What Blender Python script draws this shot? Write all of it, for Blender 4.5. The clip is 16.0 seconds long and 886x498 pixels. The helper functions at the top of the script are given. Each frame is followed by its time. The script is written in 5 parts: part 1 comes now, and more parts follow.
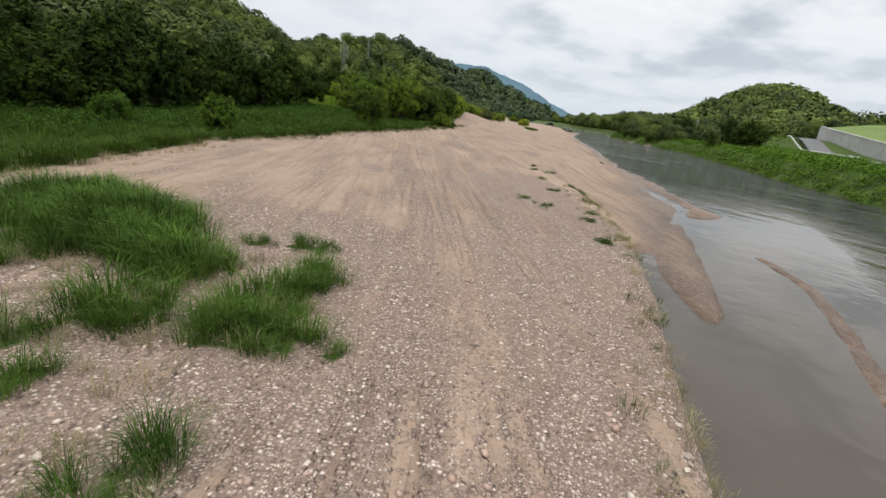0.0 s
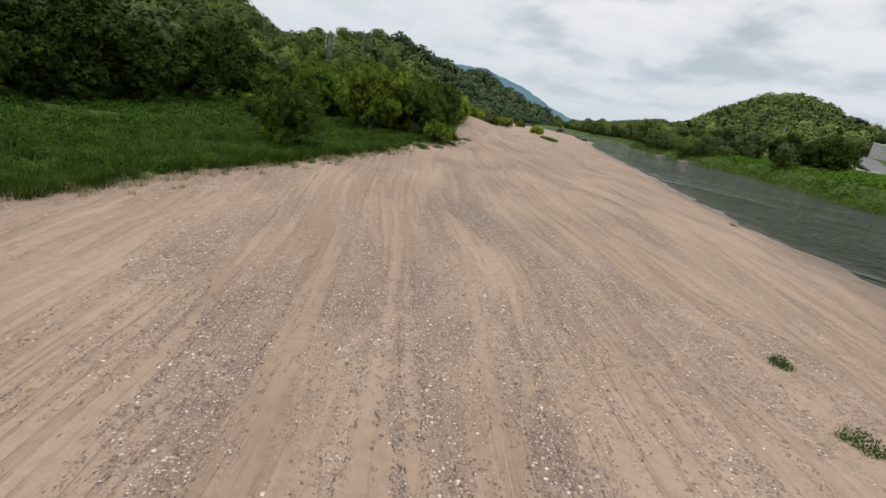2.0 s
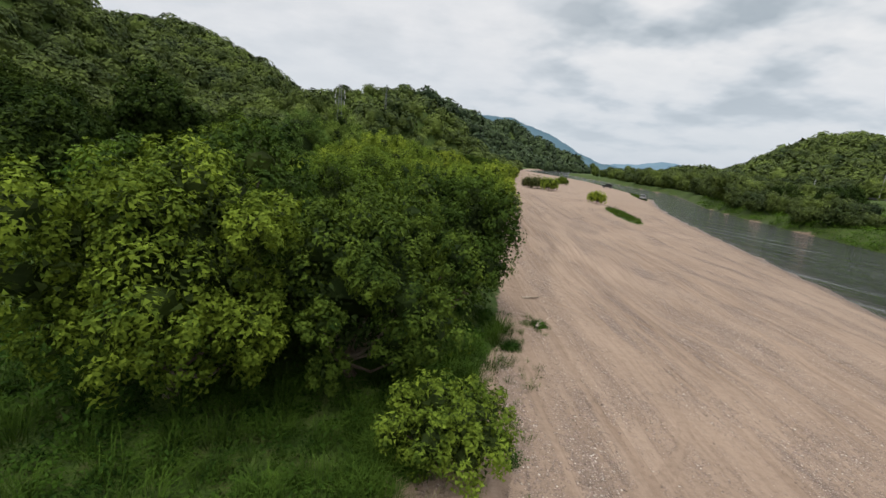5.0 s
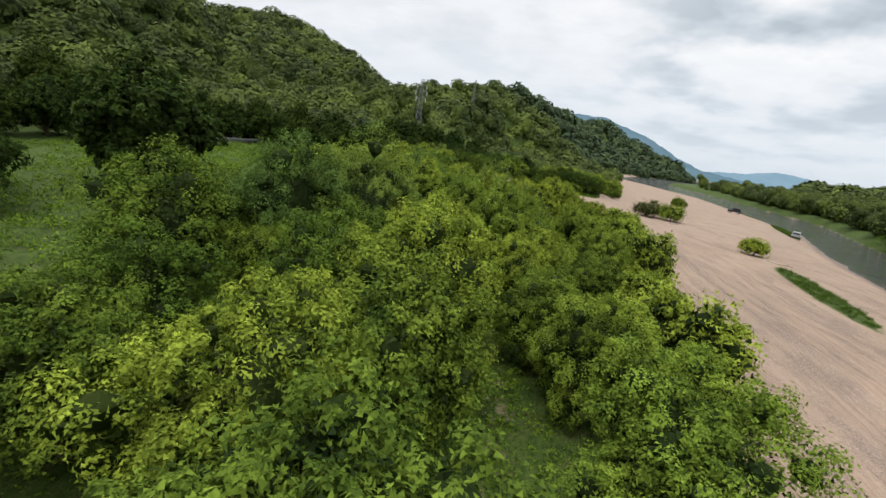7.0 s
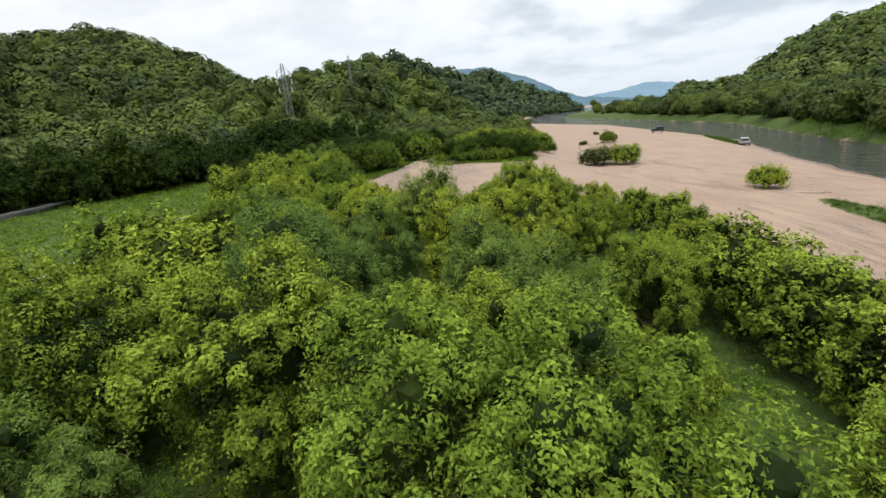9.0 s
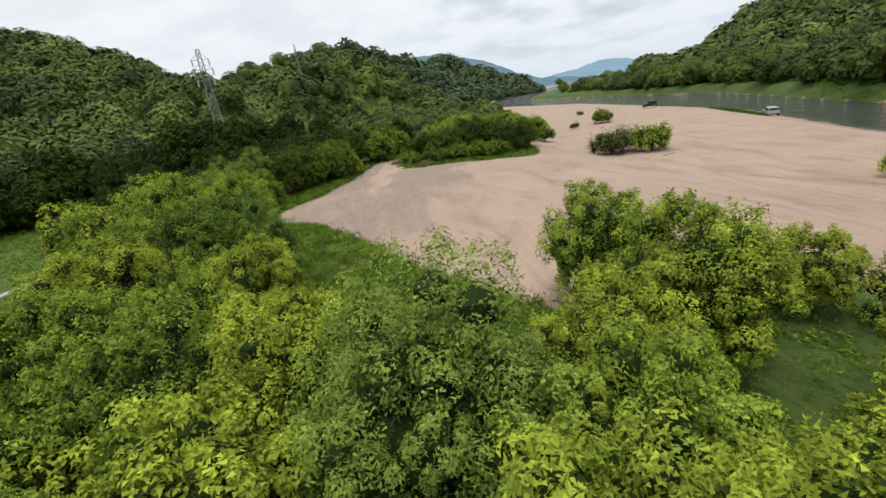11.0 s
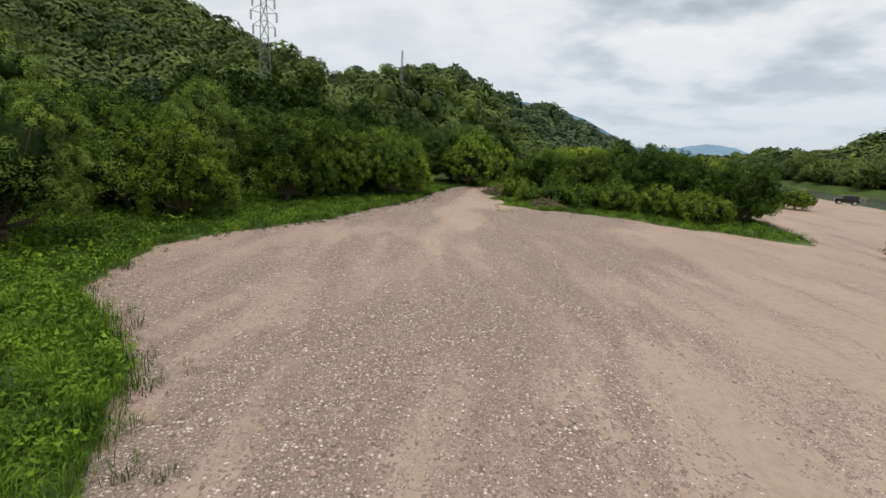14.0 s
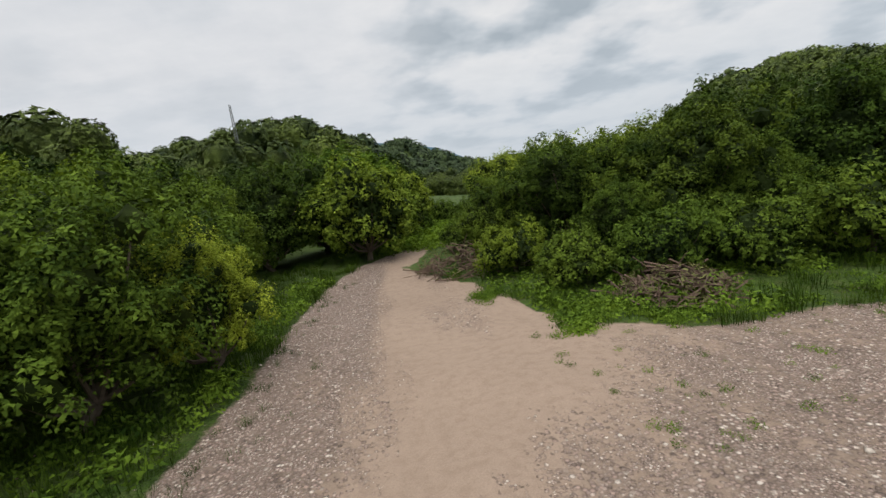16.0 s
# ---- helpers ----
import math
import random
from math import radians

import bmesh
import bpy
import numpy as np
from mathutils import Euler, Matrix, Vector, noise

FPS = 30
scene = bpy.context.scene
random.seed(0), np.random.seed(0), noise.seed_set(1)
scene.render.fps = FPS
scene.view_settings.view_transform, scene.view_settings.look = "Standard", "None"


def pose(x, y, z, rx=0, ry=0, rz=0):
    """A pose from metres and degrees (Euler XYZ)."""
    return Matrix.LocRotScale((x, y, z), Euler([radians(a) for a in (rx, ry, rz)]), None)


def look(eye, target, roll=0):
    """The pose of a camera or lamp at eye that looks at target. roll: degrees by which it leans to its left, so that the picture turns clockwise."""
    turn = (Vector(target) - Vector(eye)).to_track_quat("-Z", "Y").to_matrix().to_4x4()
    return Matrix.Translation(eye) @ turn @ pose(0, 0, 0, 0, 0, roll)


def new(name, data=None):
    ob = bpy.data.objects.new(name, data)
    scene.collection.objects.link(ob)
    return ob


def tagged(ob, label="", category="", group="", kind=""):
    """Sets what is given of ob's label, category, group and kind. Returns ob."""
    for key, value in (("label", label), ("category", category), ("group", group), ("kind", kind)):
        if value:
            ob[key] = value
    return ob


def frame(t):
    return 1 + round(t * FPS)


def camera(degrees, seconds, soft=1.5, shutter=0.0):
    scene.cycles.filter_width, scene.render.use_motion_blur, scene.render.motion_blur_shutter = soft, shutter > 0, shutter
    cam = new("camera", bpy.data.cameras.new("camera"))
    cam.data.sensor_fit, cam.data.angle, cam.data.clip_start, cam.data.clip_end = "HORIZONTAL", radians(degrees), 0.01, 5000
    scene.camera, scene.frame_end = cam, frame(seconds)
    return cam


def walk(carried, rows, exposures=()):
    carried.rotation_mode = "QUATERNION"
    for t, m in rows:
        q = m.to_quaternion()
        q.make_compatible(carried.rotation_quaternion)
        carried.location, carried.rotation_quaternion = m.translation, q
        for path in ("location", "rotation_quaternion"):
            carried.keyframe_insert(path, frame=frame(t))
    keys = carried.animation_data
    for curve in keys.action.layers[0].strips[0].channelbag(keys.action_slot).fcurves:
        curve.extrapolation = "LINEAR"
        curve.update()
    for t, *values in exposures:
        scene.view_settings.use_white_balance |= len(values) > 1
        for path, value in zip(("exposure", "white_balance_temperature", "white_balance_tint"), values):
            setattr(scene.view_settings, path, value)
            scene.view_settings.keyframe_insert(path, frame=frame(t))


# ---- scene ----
cam = camera(90.0, 16.0)
PATH = [
    (0, (-0.441, -3.815, 2.684), (-0.276, -1.915, 2.083), 6.2),
    (0.5, (0.033, 1.326, 2.804), (0.199, 3.224, 2.195), 6.7),
    (1, (0.289, 6.277, 3.052), (0.459, 8.172, 2.436), 7.0),
    (1.5, (0.489, 11.655, 2.944), (0.671, 13.552, 2.339), 7.4),
    (2, (0.794, 16.58, 2.97), (0.98, 18.481, 2.374), 7.8),
    (2.5, (1.112, 21.484, 3.091), (1.312, 23.384, 2.499), 7.6),
    (3, (1.252, 26.683, 3.237), (1.471, 28.595, 2.69), 6.7),
    (3.5, (1.519, 31.779, 3.37), (1.758, 33.712, 2.913), 4.8),
    (4, (1.843, 36.503, 3.727), (2.091, 38.445, 3.319), 3.2),
    (4.5, (2.184, 39.48, 4.609), (2.343, 41.432, 4.202), 4.2),
    (7, (0.237, 59.427, 8.011), (-0.068, 61.347, 7.54), 8.4),
    (7.5, (-0.39, 63.839, 8.391), (-0.679, 65.752, 7.885), 7.9),
    (8, (-1.155, 68.468, 8.677), (-1.391, 70.38, 8.138), 6.0),
    (8.5, (-1.83, 73.044, 8.807), (-1.954, 74.963, 8.257), 1.3),
    (9, (-2.355, 77.528, 8.913), (-2.324, 79.446, 8.347), -5.6),
    (9.5, (-2.427, 81.711, 8.907), (-2.25, 83.614, 8.316), -12.5),
    (10, (-2.322, 86.594, 8.832), (-2.054, 88.48, 8.223), -17.1),
    (12.5, (-2.675, 101.678, 8.278), (-2.93, 103.537, 7.585), 11.5),
    (13, (-2.603, 106.155, 7.528), (-2.963, 107.999, 6.84), 13.7),
    (13.5, (-2.861, 111.171, 6.508), (-3.176, 113.061, 5.935), 11.4),
    (14, (-3.463, 116.587, 5.646), (-3.563, 118.531, 5.184), 3.7),
    (14.5, (-3.99, 121.441, 5.36), (-3.956, 123.395, 4.935), -0.5),
    (15, (-4.365, 126.843, 5.065), (-4.301, 128.805, 4.685), -2.0),
    (15.5, (-4.538, 131.705, 4.914), (-4.369, 133.674, 4.605), -3.6),
    (16, (-4.406, 136.4, 5.005), (-3.993, 138.332, 4.695), -8.9),
]
# the camera meters: darker over bright sand, brighter over the wood
EXPOSURES = [(0, -0.1), (1.5, -0.2), (3.5, -0.3), (4.5, -0.3), (7, -0.05), (8, 0.0), (9, 0.1), (9.5, 0.0), (10, 0.02), (12.5, -0.1), (14, -0.2), (15.5, -0.28), (16, -0.36)]
walk(cam, [(t, look(eye, target, roll)) for t, eye, target, roll in PATH], EXPOSURES)

# ---- world and light ----
SUN_EL, SUN_AZ = 68.0, 205.0
world = bpy.data.worlds.new("sky")
scene.world = world
world.use_nodes = True


def sky_nodes():
    nt = world.node_tree
    nt.nodes.clear()
    n = nt.nodes.new
    out, bg = n("ShaderNodeOutputWorld"), n("ShaderNodeBackground")
    sky = n("ShaderNodeTexSky")
    sky.sky_type, sky.sun_disc = "NISHITA", False
    sky.sun_elevation, sky.sun_rotation = radians(SUN_EL), radians(SUN_AZ)
    sky.air_density, sky.dust_density = 1.0, 2.0
    dim = n("ShaderNodeVectorMath"); dim.operation = "SCALE"; dim.inputs[3].default_value = 0.10
    nt.links.new(sky.outputs[0], dim.inputs[0])
    tc, sep = n("ShaderNodeTexCoord"), n("ShaderNodeSeparateXYZ")
    nt.links.new(tc.outputs["Generated"], sep.inputs[0])
    # a cloud deck: directions laid out on a flat layer
    den = n("ShaderNodeMath"); den.operation = "MAXIMUM"; den.inputs[1].default_value = 0.0
    nt.links.new(sep.outputs[2], den.inputs[0])
    add = n("ShaderNodeMath"); add.operation = "ADD"; add.inputs[1].default_value = 0.24
    nt.links.new(den.outputs[0], add.inputs[0])
    div = [n("ShaderNodeMath") for _ in range(2)]
    com = n("ShaderNodeCombineXYZ")
    for k in range(2):
        div[k].operation = "DIVIDE"
        nt.links.new(sep.outputs[k], div[k].inputs[0])
        nt.links.new(add.outputs[0], div[k].inputs[1])
        nt.links.new(div[k].outputs[0], com.inputs[k])
    def tex(scale, detail, rough, off, stretch):
        mp = n("ShaderNodeMapping"); mp.inputs["Location"].default_value = off; mp.inputs["Scale"].default_value = stretch
        nt.links.new(com.outputs[0], mp.inputs[0])
        t = n("ShaderNodeTexNoise"); t.inputs["Scale"].default_value = scale; t.inputs["Detail"].default_value = detail
        t.inputs["Roughness"].default_value = rough
        nt.links.new(mp.outputs[0], t.inputs["Vector"])
        return t
    def ramp(src, stops):
        r = n("ShaderNodeValToRGB")
        r.color_ramp.elements[0].position, r.color_ramp.elements[0].color = stops[0][0], (*stops[0][1], 1)
        r.color_ramp.elements[1].position, r.color_ramp.elements[1].color = stops[-1][0], (*stops[-1][1], 1)
        for p, c in stops[1:-1]:
            r.color_ramp.elements.new(p).color = (*c, 1)
        nt.links.new(src, r.inputs[0])
        return r
    big = ramp(tex(2.3, 4, 0.48, CLOUD_OFFSET, (1.0, 1.0, 1)).outputs[0], [(0.36, (0.50, 0.565, 0.62)), (0.44, (0.68, 0.735, 0.785)), (0.50, (0.88, 0.90, 0.925)), (0.57, (0.99, 0.99, 0.995))])
    fine = ramp(tex(4.5, 6, 0.6, (7, 3, 0), (1.0, 1.2, 1)).outputs[0], [(0.3, (0.93, 0.94, 0.95)), (0.7, (1.04, 1.035, 1.03))])
    # puffs gather over the river side, the deck is even over the hills
    veil = n("ShaderNodeMixRGB"); veil.inputs[1].default_value = (0.90, 0.915, 0.945, 1)
    nt.links.new(ramp(sep.outputs[0], [(0.0, (0.25, 0.25, 0.25)), (0.3, (1, 1, 1))]).outputs[0], veil.inputs[0])
    nt.links.new(big.outputs[0], veil.inputs[2])
    mul = n("ShaderNodeMixRGB"); mul.blend_type = "MULTIPLY"; mul.inputs[0].default_value = 1
    nt.links.new(veil.outputs[0], mul.inputs[1]); nt.links.new(fine.outputs[0], mul.inputs[2])
    # towards the horizon the deck thins into pale haze
    lowr = ramp(den.outputs[0], [(0.0, (1, 1, 1)), (0.05, (0.75, 0.75, 0.75)), (0.25, (0, 0, 0))])
    hz = n("ShaderNodeMixRGB"); hz.inputs[2].default_value = (0.70, 0.77, 0.85, 1)
    nt.links.new(lowr.outputs[0], hz.inputs[0]); nt.links.new(mul.outputs[0], hz.inputs[1])
    # an overcast deck is brightest overhead
    zen = ramp(den.outputs[0], [(0.0, (0.36, 0.36, 0.36)), (0.45, (0.36, 0.36, 0.36)), (0.95, (1.0, 1.0, 1.0))])
    zm = n("ShaderNodeMixRGB"); zm.blend_type = "MULTIPLY"; zm.inputs[0].default_value = 1
    nt.links.new(hz.outputs[0], zm.inputs[1]); nt.links.new(zen.outputs[0], zm.inputs[2])
    zs = n("ShaderNodeVectorMath"); zs.operation = "SCALE"; zs.inputs[3].default_value = 1 / 0.36 * 1.08
    nt.links.new(zm.outputs[0], zs.inputs[0])
    mix = n("ShaderNodeMixRGB"); mix.inputs[0].default_value = 0.93
    nt.links.new(dim.outputs[0], mix.inputs[1]); nt.links.new(zs.outputs[0], mix.inputs[2])
    nt.links.new(mix.outputs[0], bg.inputs[0])
    bg.inputs[1].default_value = 1.0
    nt.links.new(bg.outputs[0], out.inputs[0])


CLOUD_OFFSET = (2.3, 0.7, 0)
sky_nodes()
sun = new("sun", bpy.data.lights.new("sun", "SUN"))
sun.data.energy, sun.data.angle, sun.data.color = 1.5, radians(14), (1, 0.96, 0.9)
sun.rotation_euler = (radians(90 - SUN_EL), 0, radians(180 - SUN_AZ))


# ---- materials ----
class Mat:
    """A small builder for node materials."""

    def __init__(self, name, rough=0.8, spec=0.3):
        self.m = bpy.data.materials.new(name)
        self.m.use_nodes = True
        self.nt = self.m.node_tree
        self.b = self.nt.nodes["Principled BSDF"]
        self.b.inputs["Roughness"].default_value = rough
        self.b.inputs["Specular IOR Level"].default_value = spec
        self.pos = self.nt.nodes.new("ShaderNodeNewGeometry").outputs["Position"]

    def link(self, a, b):
        self.nt.links.new(a, b)
        return self

    def node(self, kind, **vals):
        nd = self.nt.nodes.new(kind)
        for k, v in vals.items():
            nd.inputs[k].default_value = v
        return nd

    def coords(self, scale=(1, 1, 1), rot=0.0, src=None):
        mp = self.node("ShaderNodeMapping", Scale=scale, Rotation=(0, 0, rot))
        self.link(src or self.pos, mp.inputs[0])
        return mp.outputs[0]

    def noise(self, scale, detail=4, rough=0.55, vec=None):
        t = self.node("ShaderNodeTexNoise", Scale=scale, Detail=detail, Roughness=rough)
        self.link(vec or self.pos, t.inputs["Vector"])
        return t.outputs[0]

    def voronoi(self, scale, vec=None, feature="F1"):
        t = self.node("ShaderNodeTexVoronoi", Scale=scale)
        t.feature = feature
        self.link(vec or self.pos, t.inputs["Vector"])
        return t

    def ramp(self, src, *stops):
        r = self.nt.nodes.new("ShaderNodeValToRGB")
        e = r.color_ramp.elements
        tup = lambda c: (c, c, c, 1) if isinstance(c, (int, float)) else (*c, 1)
        e[0].position, e[0].color = stops[0][0], tup(stops[0][1])
        e[1].position, e[1].color = stops[-1][0], tup(stops[-1][1])
        for p, c in stops[1:-1]:
            e.new(p).color = tup(c)
        self.link(src, r.inputs[0])
        return r.outputs[0]

    def mix(self, fac, a, b, blend="MIX"):
        x = self.nt.nodes.new("ShaderNodeMixRGB")
        x.blend_type = blend
        for k, v in enumerate((fac, a, b)):
            if hasattr(v, "is_linked"):
                self.link(v, x.inputs[k])
            else:
                x.inputs[k].default_value = v if k == 0 else (*v, 1)
        return x.outputs[0]

    def math(self, op, a, b=0.0, clamp=False):
        x = self.nt.nodes.new("ShaderNodeMath")
        x.operation, x.use_clamp = op, clamp
        for k, v in enumerate((a, b)):
            if hasattr(v, "is_linked"):
                self.link(v, x.inputs[k])
            else:
                x.inputs[k].default_value = v
        return x.outputs[0]

    def attr(self, name):
        a = self.nt.nodes.new("ShaderNodeAttribute")
        a.attribute_name = name
        return a.outputs["Fac"]

    def bump(self, h, strength=0.5, dist=0.02, prev=None):
        b = self.node("ShaderNodeBump", Strength=strength, Distance=dist)
        self.link(h, b.inputs["Height"])
        if prev is not None:
            self.link(prev, b.inputs["Normal"])
        self.link(b.outputs[0], self.b.inputs["Normal"])
        return b.outputs[0]

    def color(self, c):
        if hasattr(c, "is_linked"):
            self.link(c, self.b.inputs["Base Color"])
        else:
            self.b.inputs["Base Color"].default_value = (*c, 1)
        return self


# wheel tracks: middle line x = c + amp * sin(w * y + p); turning circles: centre and radius
TRACKS = [(-6.4, 1.2, 0.06, 0.4), (-4.3, 0.9, 0.07, 2.0), (-2.4, 1.6, 0.05, 1.1), (-0.3, 0.5, 0.09, 0.3), (0.9, 0.8, 0.06, 2.6), (2.6, 1.4, 0.045, 4.2), (4.4, 1.1, 0.07, 5.0), (7.4, 2.4, 0.035, 0.2), (9.6, 2.2, 0.04, 1.4), (12.4, 3.2, 0.03, 2.9), (16.5, 4.0, 0.025, 4.4)]
TURNS = [(2.8, 53.6, 6.2), (3.0, 53.2, 8.4), (21.0, 31.0, 15.0), (-9.0, 24.0, 12.5), (3.0, 112.0, 9.0), (2.0, 126.0, 13.0)]


def ground_material():
    m = Mat("river_ground", 0.9, 0.2)
    sand = m.ramp(m.noise(0.22, 5, 0.6), (0.3, (0.266, 0.194, 0.143)), (0.7, (0.318, 0.235, 0.175)))
    # gentle bends for everything that runs along the bar
    warp = m.node("ShaderNodeVectorMath"); warp.operation = "MULTIPLY_ADD"
    wn = m.node("ShaderNodeTexNoise", Scale=0.045, Detail=1.0)
    m.link(m.pos, wn.inputs["Vector"])
    m.link(wn.outputs["Color"], warp.inputs[0])
    warp.inputs[1].default_value = (5.0, 0.0, 0.0)
    m.link(m.pos, warp.inputs[2])
    w = warp.outputs[0]
    streak = m.noise(1.0, 5, 0.6, m.coords((2.6, 0.10, 1), radians(-4), w))
    bar = m.attr("bar")
    tone = m.ramp(streak, (0.35, (0.95, 0.94, 0.93)), (0.62, (1.04, 1.035, 1.03)))
    sand = m.mix(bar, sand, m.mix(1.0, sand, tone, "MULTIPLY"))
    # wheel tracks of cars: pairs of shallow ruts that run along the bar, and a few turning circles
    xyz = m.node("ShaderNodeSeparateXYZ")
    m.link(m.pos, xyz.inputs[0])
    px, py = xyz.outputs[0], xyz.outputs[1]
    near = None
    for c, amp, rate, p in TRACKS:
        bend = m.math("MULTIPLY", m.math("SINE", m.math("ADD", m.math("MULTIPLY", py, rate), p)), amp)
        d = m.math("ABSOLUTE", m.math("SUBTRACT", px, m.math("ADD", bend, c)))
        d = m.math("ABSOLUTE", m.math("SUBTRACT", d, 0.68))
        near = d if near is None else m.math("MINIMUM", near, d)
    for cx, cy, r in TURNS:
        v = m.node("ShaderNodeVectorMath"); v.operation = "DISTANCE"
        flat = m.node("ShaderNodeCombineXYZ")
        m.link(px, flat.inputs[0]).link(py, flat.inputs[1]).link(flat.outputs[0], v.inputs[0])
        v.inputs[1].default_value = (cx, cy, 0)
        d = m.math("ABSOLUTE", m.math("SUBTRACT", m.math("ABSOLUTE", m.math("SUBTRACT", v.outputs["Value"], r)), 0.68))
        near = m.math("MINIMUM", near, d)
    ragged = m.math("ADD", near, m.math("MULTIPLY", m.math("SUBTRACT", m.noise(2.2, 4, 0.7), 0.42), 0.30))
    fade = m.math("MULTIPLY", m.ramp(m.noise(0.16, 3, 0.6), (0.40, 0.25), (0.60, 1.0)), m.ramp(bar, (0.1, 0.22), (0.9, 1.0)))
    rut = m.math("MULTIPLY", m.ramp(ragged, (0.07, 1.0), (0.17, 0.0)), fade)
    kerb = m.math("MULTIPLY", m.ramp(ragged, (0.10, 0.0), (0.20, 1.0), (0.34, 0.0)), fade)
    # fine parallel wear from many passes
    fine = lambda ang, sx: m.ramp(m.noise(1.0, 3, 0.6, m.coords((sx, 0.16, 1), radians(ang), w)), (0.42, 0.0), (0.48, 1.0))
    gate = lambda sc, o: m.ramp(m.noise(sc, 3, 0.6, m.coords((1, 0.45, 1), o)), (0.40, 0.0), (0.58, 1.0))
    white = (1.0, 1.0, 1.0)
    lines = m.math("MULTIPLY", m.mix(gate(0.22, 0.4), white, fine(-5, 4.4)), m.mix(gate(0.26, 1.3), white, fine(11, 6.4)))
    wear = m.ramp(lines, (0.0, (0.87, 0.85, 0.84)), (1.0, (1.02, 1.02, 1.02)))
    sand = m.mix(bar, sand, m.mix(1.0, sand, wear, "MULTIPLY"))
    sand = m.mix(m.math("MULTIPLY", rut, 0.75), sand, m.mix(1.0, sand, (0.88, 0.865, 0.855), "MULTIPLY"))
    sand = m.mix(m.math("MULTIPLY", kerb, 0.6), sand, m.mix(1.0, sand, (1.10, 1.09, 1.08), "MULTIPLY"))
    # dimples: footprints and wind-blown hollows
    dimple = m.noise(7.0, 3, 0.6)
    sand = m.mix(1.0, sand, m.ramp(dimple, (0.36, (0.90, 0.89, 0.88)), (0.52, (1.0, 1.0, 1.0)), (0.72, (1.05, 1.05, 1.05))), "MULTIPLY")
    grain = m.ramp(m.noise(60, 3, 0.7), (0.3, (0.86, 0.86, 0.86)), (0.75, (1.1, 1.1, 1.1)))
    sand = m.mix(1.0, sand, grain, "MULTIPLY")
    # pebbles: small stones of mixed grey, ochre and rose
    v1 = m.voronoi(24.0)
    v2 = m.voronoi(44.0)
    cols = [(0.0, (0.16, 0.125, 0.108)), (0.2, (0.37, 0.285, 0.238)), (0.45, (0.50, 0.375, 0.315)), (0.6, (0.32, 0.252, 0.218)), (0.85, (0.62, 0.50, 0.42)), (1.0, (0.90, 0.82, 0.72))]
    sep1, sep2 = m.node("ShaderNodeSeparateColor"), m.node("ShaderNodeSeparateColor")
    m.link(v1.outputs["Color"], sep1.inputs[0]).link(v2.outputs["Color"], sep2.inputs[0])
    # stones darken towards their rims: crevice shade put into the colour
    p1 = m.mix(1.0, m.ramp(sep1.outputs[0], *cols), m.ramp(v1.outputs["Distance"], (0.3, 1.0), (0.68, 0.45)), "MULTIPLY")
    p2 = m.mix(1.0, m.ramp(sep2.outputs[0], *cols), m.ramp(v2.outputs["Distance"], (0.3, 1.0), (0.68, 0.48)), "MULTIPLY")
    which = m.ramp(m.noise(2.2, 3), (0.45, 0.0), (0.55, 1.0))
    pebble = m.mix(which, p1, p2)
    # gravel lies in long uneven patches with ragged edges; wheels press it into the sand
    patch = m.noise(1.0, 5, 0.62, m.coords((0.85, 0.20, 1), radians(-4), w))
    g = m.math("ADD", m.attr("gravel"), m.math("MULTIPLY", m.math("SUBTRACT", patch, 0.47), 2.4))
    g = m.math("ADD", g, m.math("MULTIPLY", m.math("SUBTRACT", m.noise(6, 5, 0.7), 0.5), 0.7))
    g = m.math("SUBTRACT", g, m.math("MULTIPLY", rut, 0.5))
    def lying(sep, v):
        odds = m.math("ADD", g, m.math("MULTIPLY", m.math("SUBTRACT", sep.outputs[1], 0.5), 0.75))
        return m.math("MULTIPLY", m.ramp(odds, (0.46, 0.0), (0.54, 1.0)), m.ramp(v.outputs["Distance"], (0.46, 1.0), (0.62, 0.45)))
    gm = m.math("MULTIPLY", m.mix(which, lying(sep1, v1), lying(sep2, v2)), 0.92)
    pebble = m.mix(1.0, pebble, (0.84, 0.80, 0.775), "MULTIPLY")
    # coarse grey grit, darkened to paint shadow between the stones of dense gravel
    shaded_grit = m.mix(1.0, sand, m.ramp(m.noise(90, 2, 0.7), (0.35, (0.52, 0.53, 0.55)), (0.65, (0.86, 0.87, 0.88))), "MULTIPLY")
    sand = m.mix(m.ramp(g, (0.42, 0.0), (0.75, 0.85)), sand, shaded_grit)
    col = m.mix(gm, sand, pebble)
    # soil and low herbs where grass grows
    soil = m.ramp(m.noise(2.5, 6, 0.65), (0.3, (0.020, 0.036, 0.007)), (0.5, (0.050, 0.080, 0.014)), (0.70, (0.075, 0.075, 0.028)))
    soil = m.mix(1.0, soil, m.ramp(m.noise(38, 3, 0.7), (0.3, (0.45, 0.5, 0.45)), (0.7, (1.55, 1.6, 1.4))), "MULTIPLY")
    k = m.math("ADD", m.attr("grass"), m.math("MULTIPLY", m.math("SUBTRACT", m.noise(1.6, 6, 0.7), 0.5), 0.9))
    km = m.ramp(k, (0.44, 0.0), (0.58, 1.0))
    col = m.mix(km, col, soil)
    # damp sand at the waterline
    wet = m.ramp(m.attr("wet"), (0.1, (1, 1, 1)), (0.6, (0.80, 0.78, 0.76)), (1.0, (0.52, 0.49, 0.46)))
    col = m.mix(1.0, col, wet, "MULTIPLY")
    m.color(col)
    m.link(m.ramp(m.attr("wet"), (0.3, 0.9), (1.0, 0.35)), m.b.inputs["Roughness"])
    h = m.math("ADD", m.math("MULTIPLY", streak, 0.3), m.math("MULTIPLY", lines, 0.30))
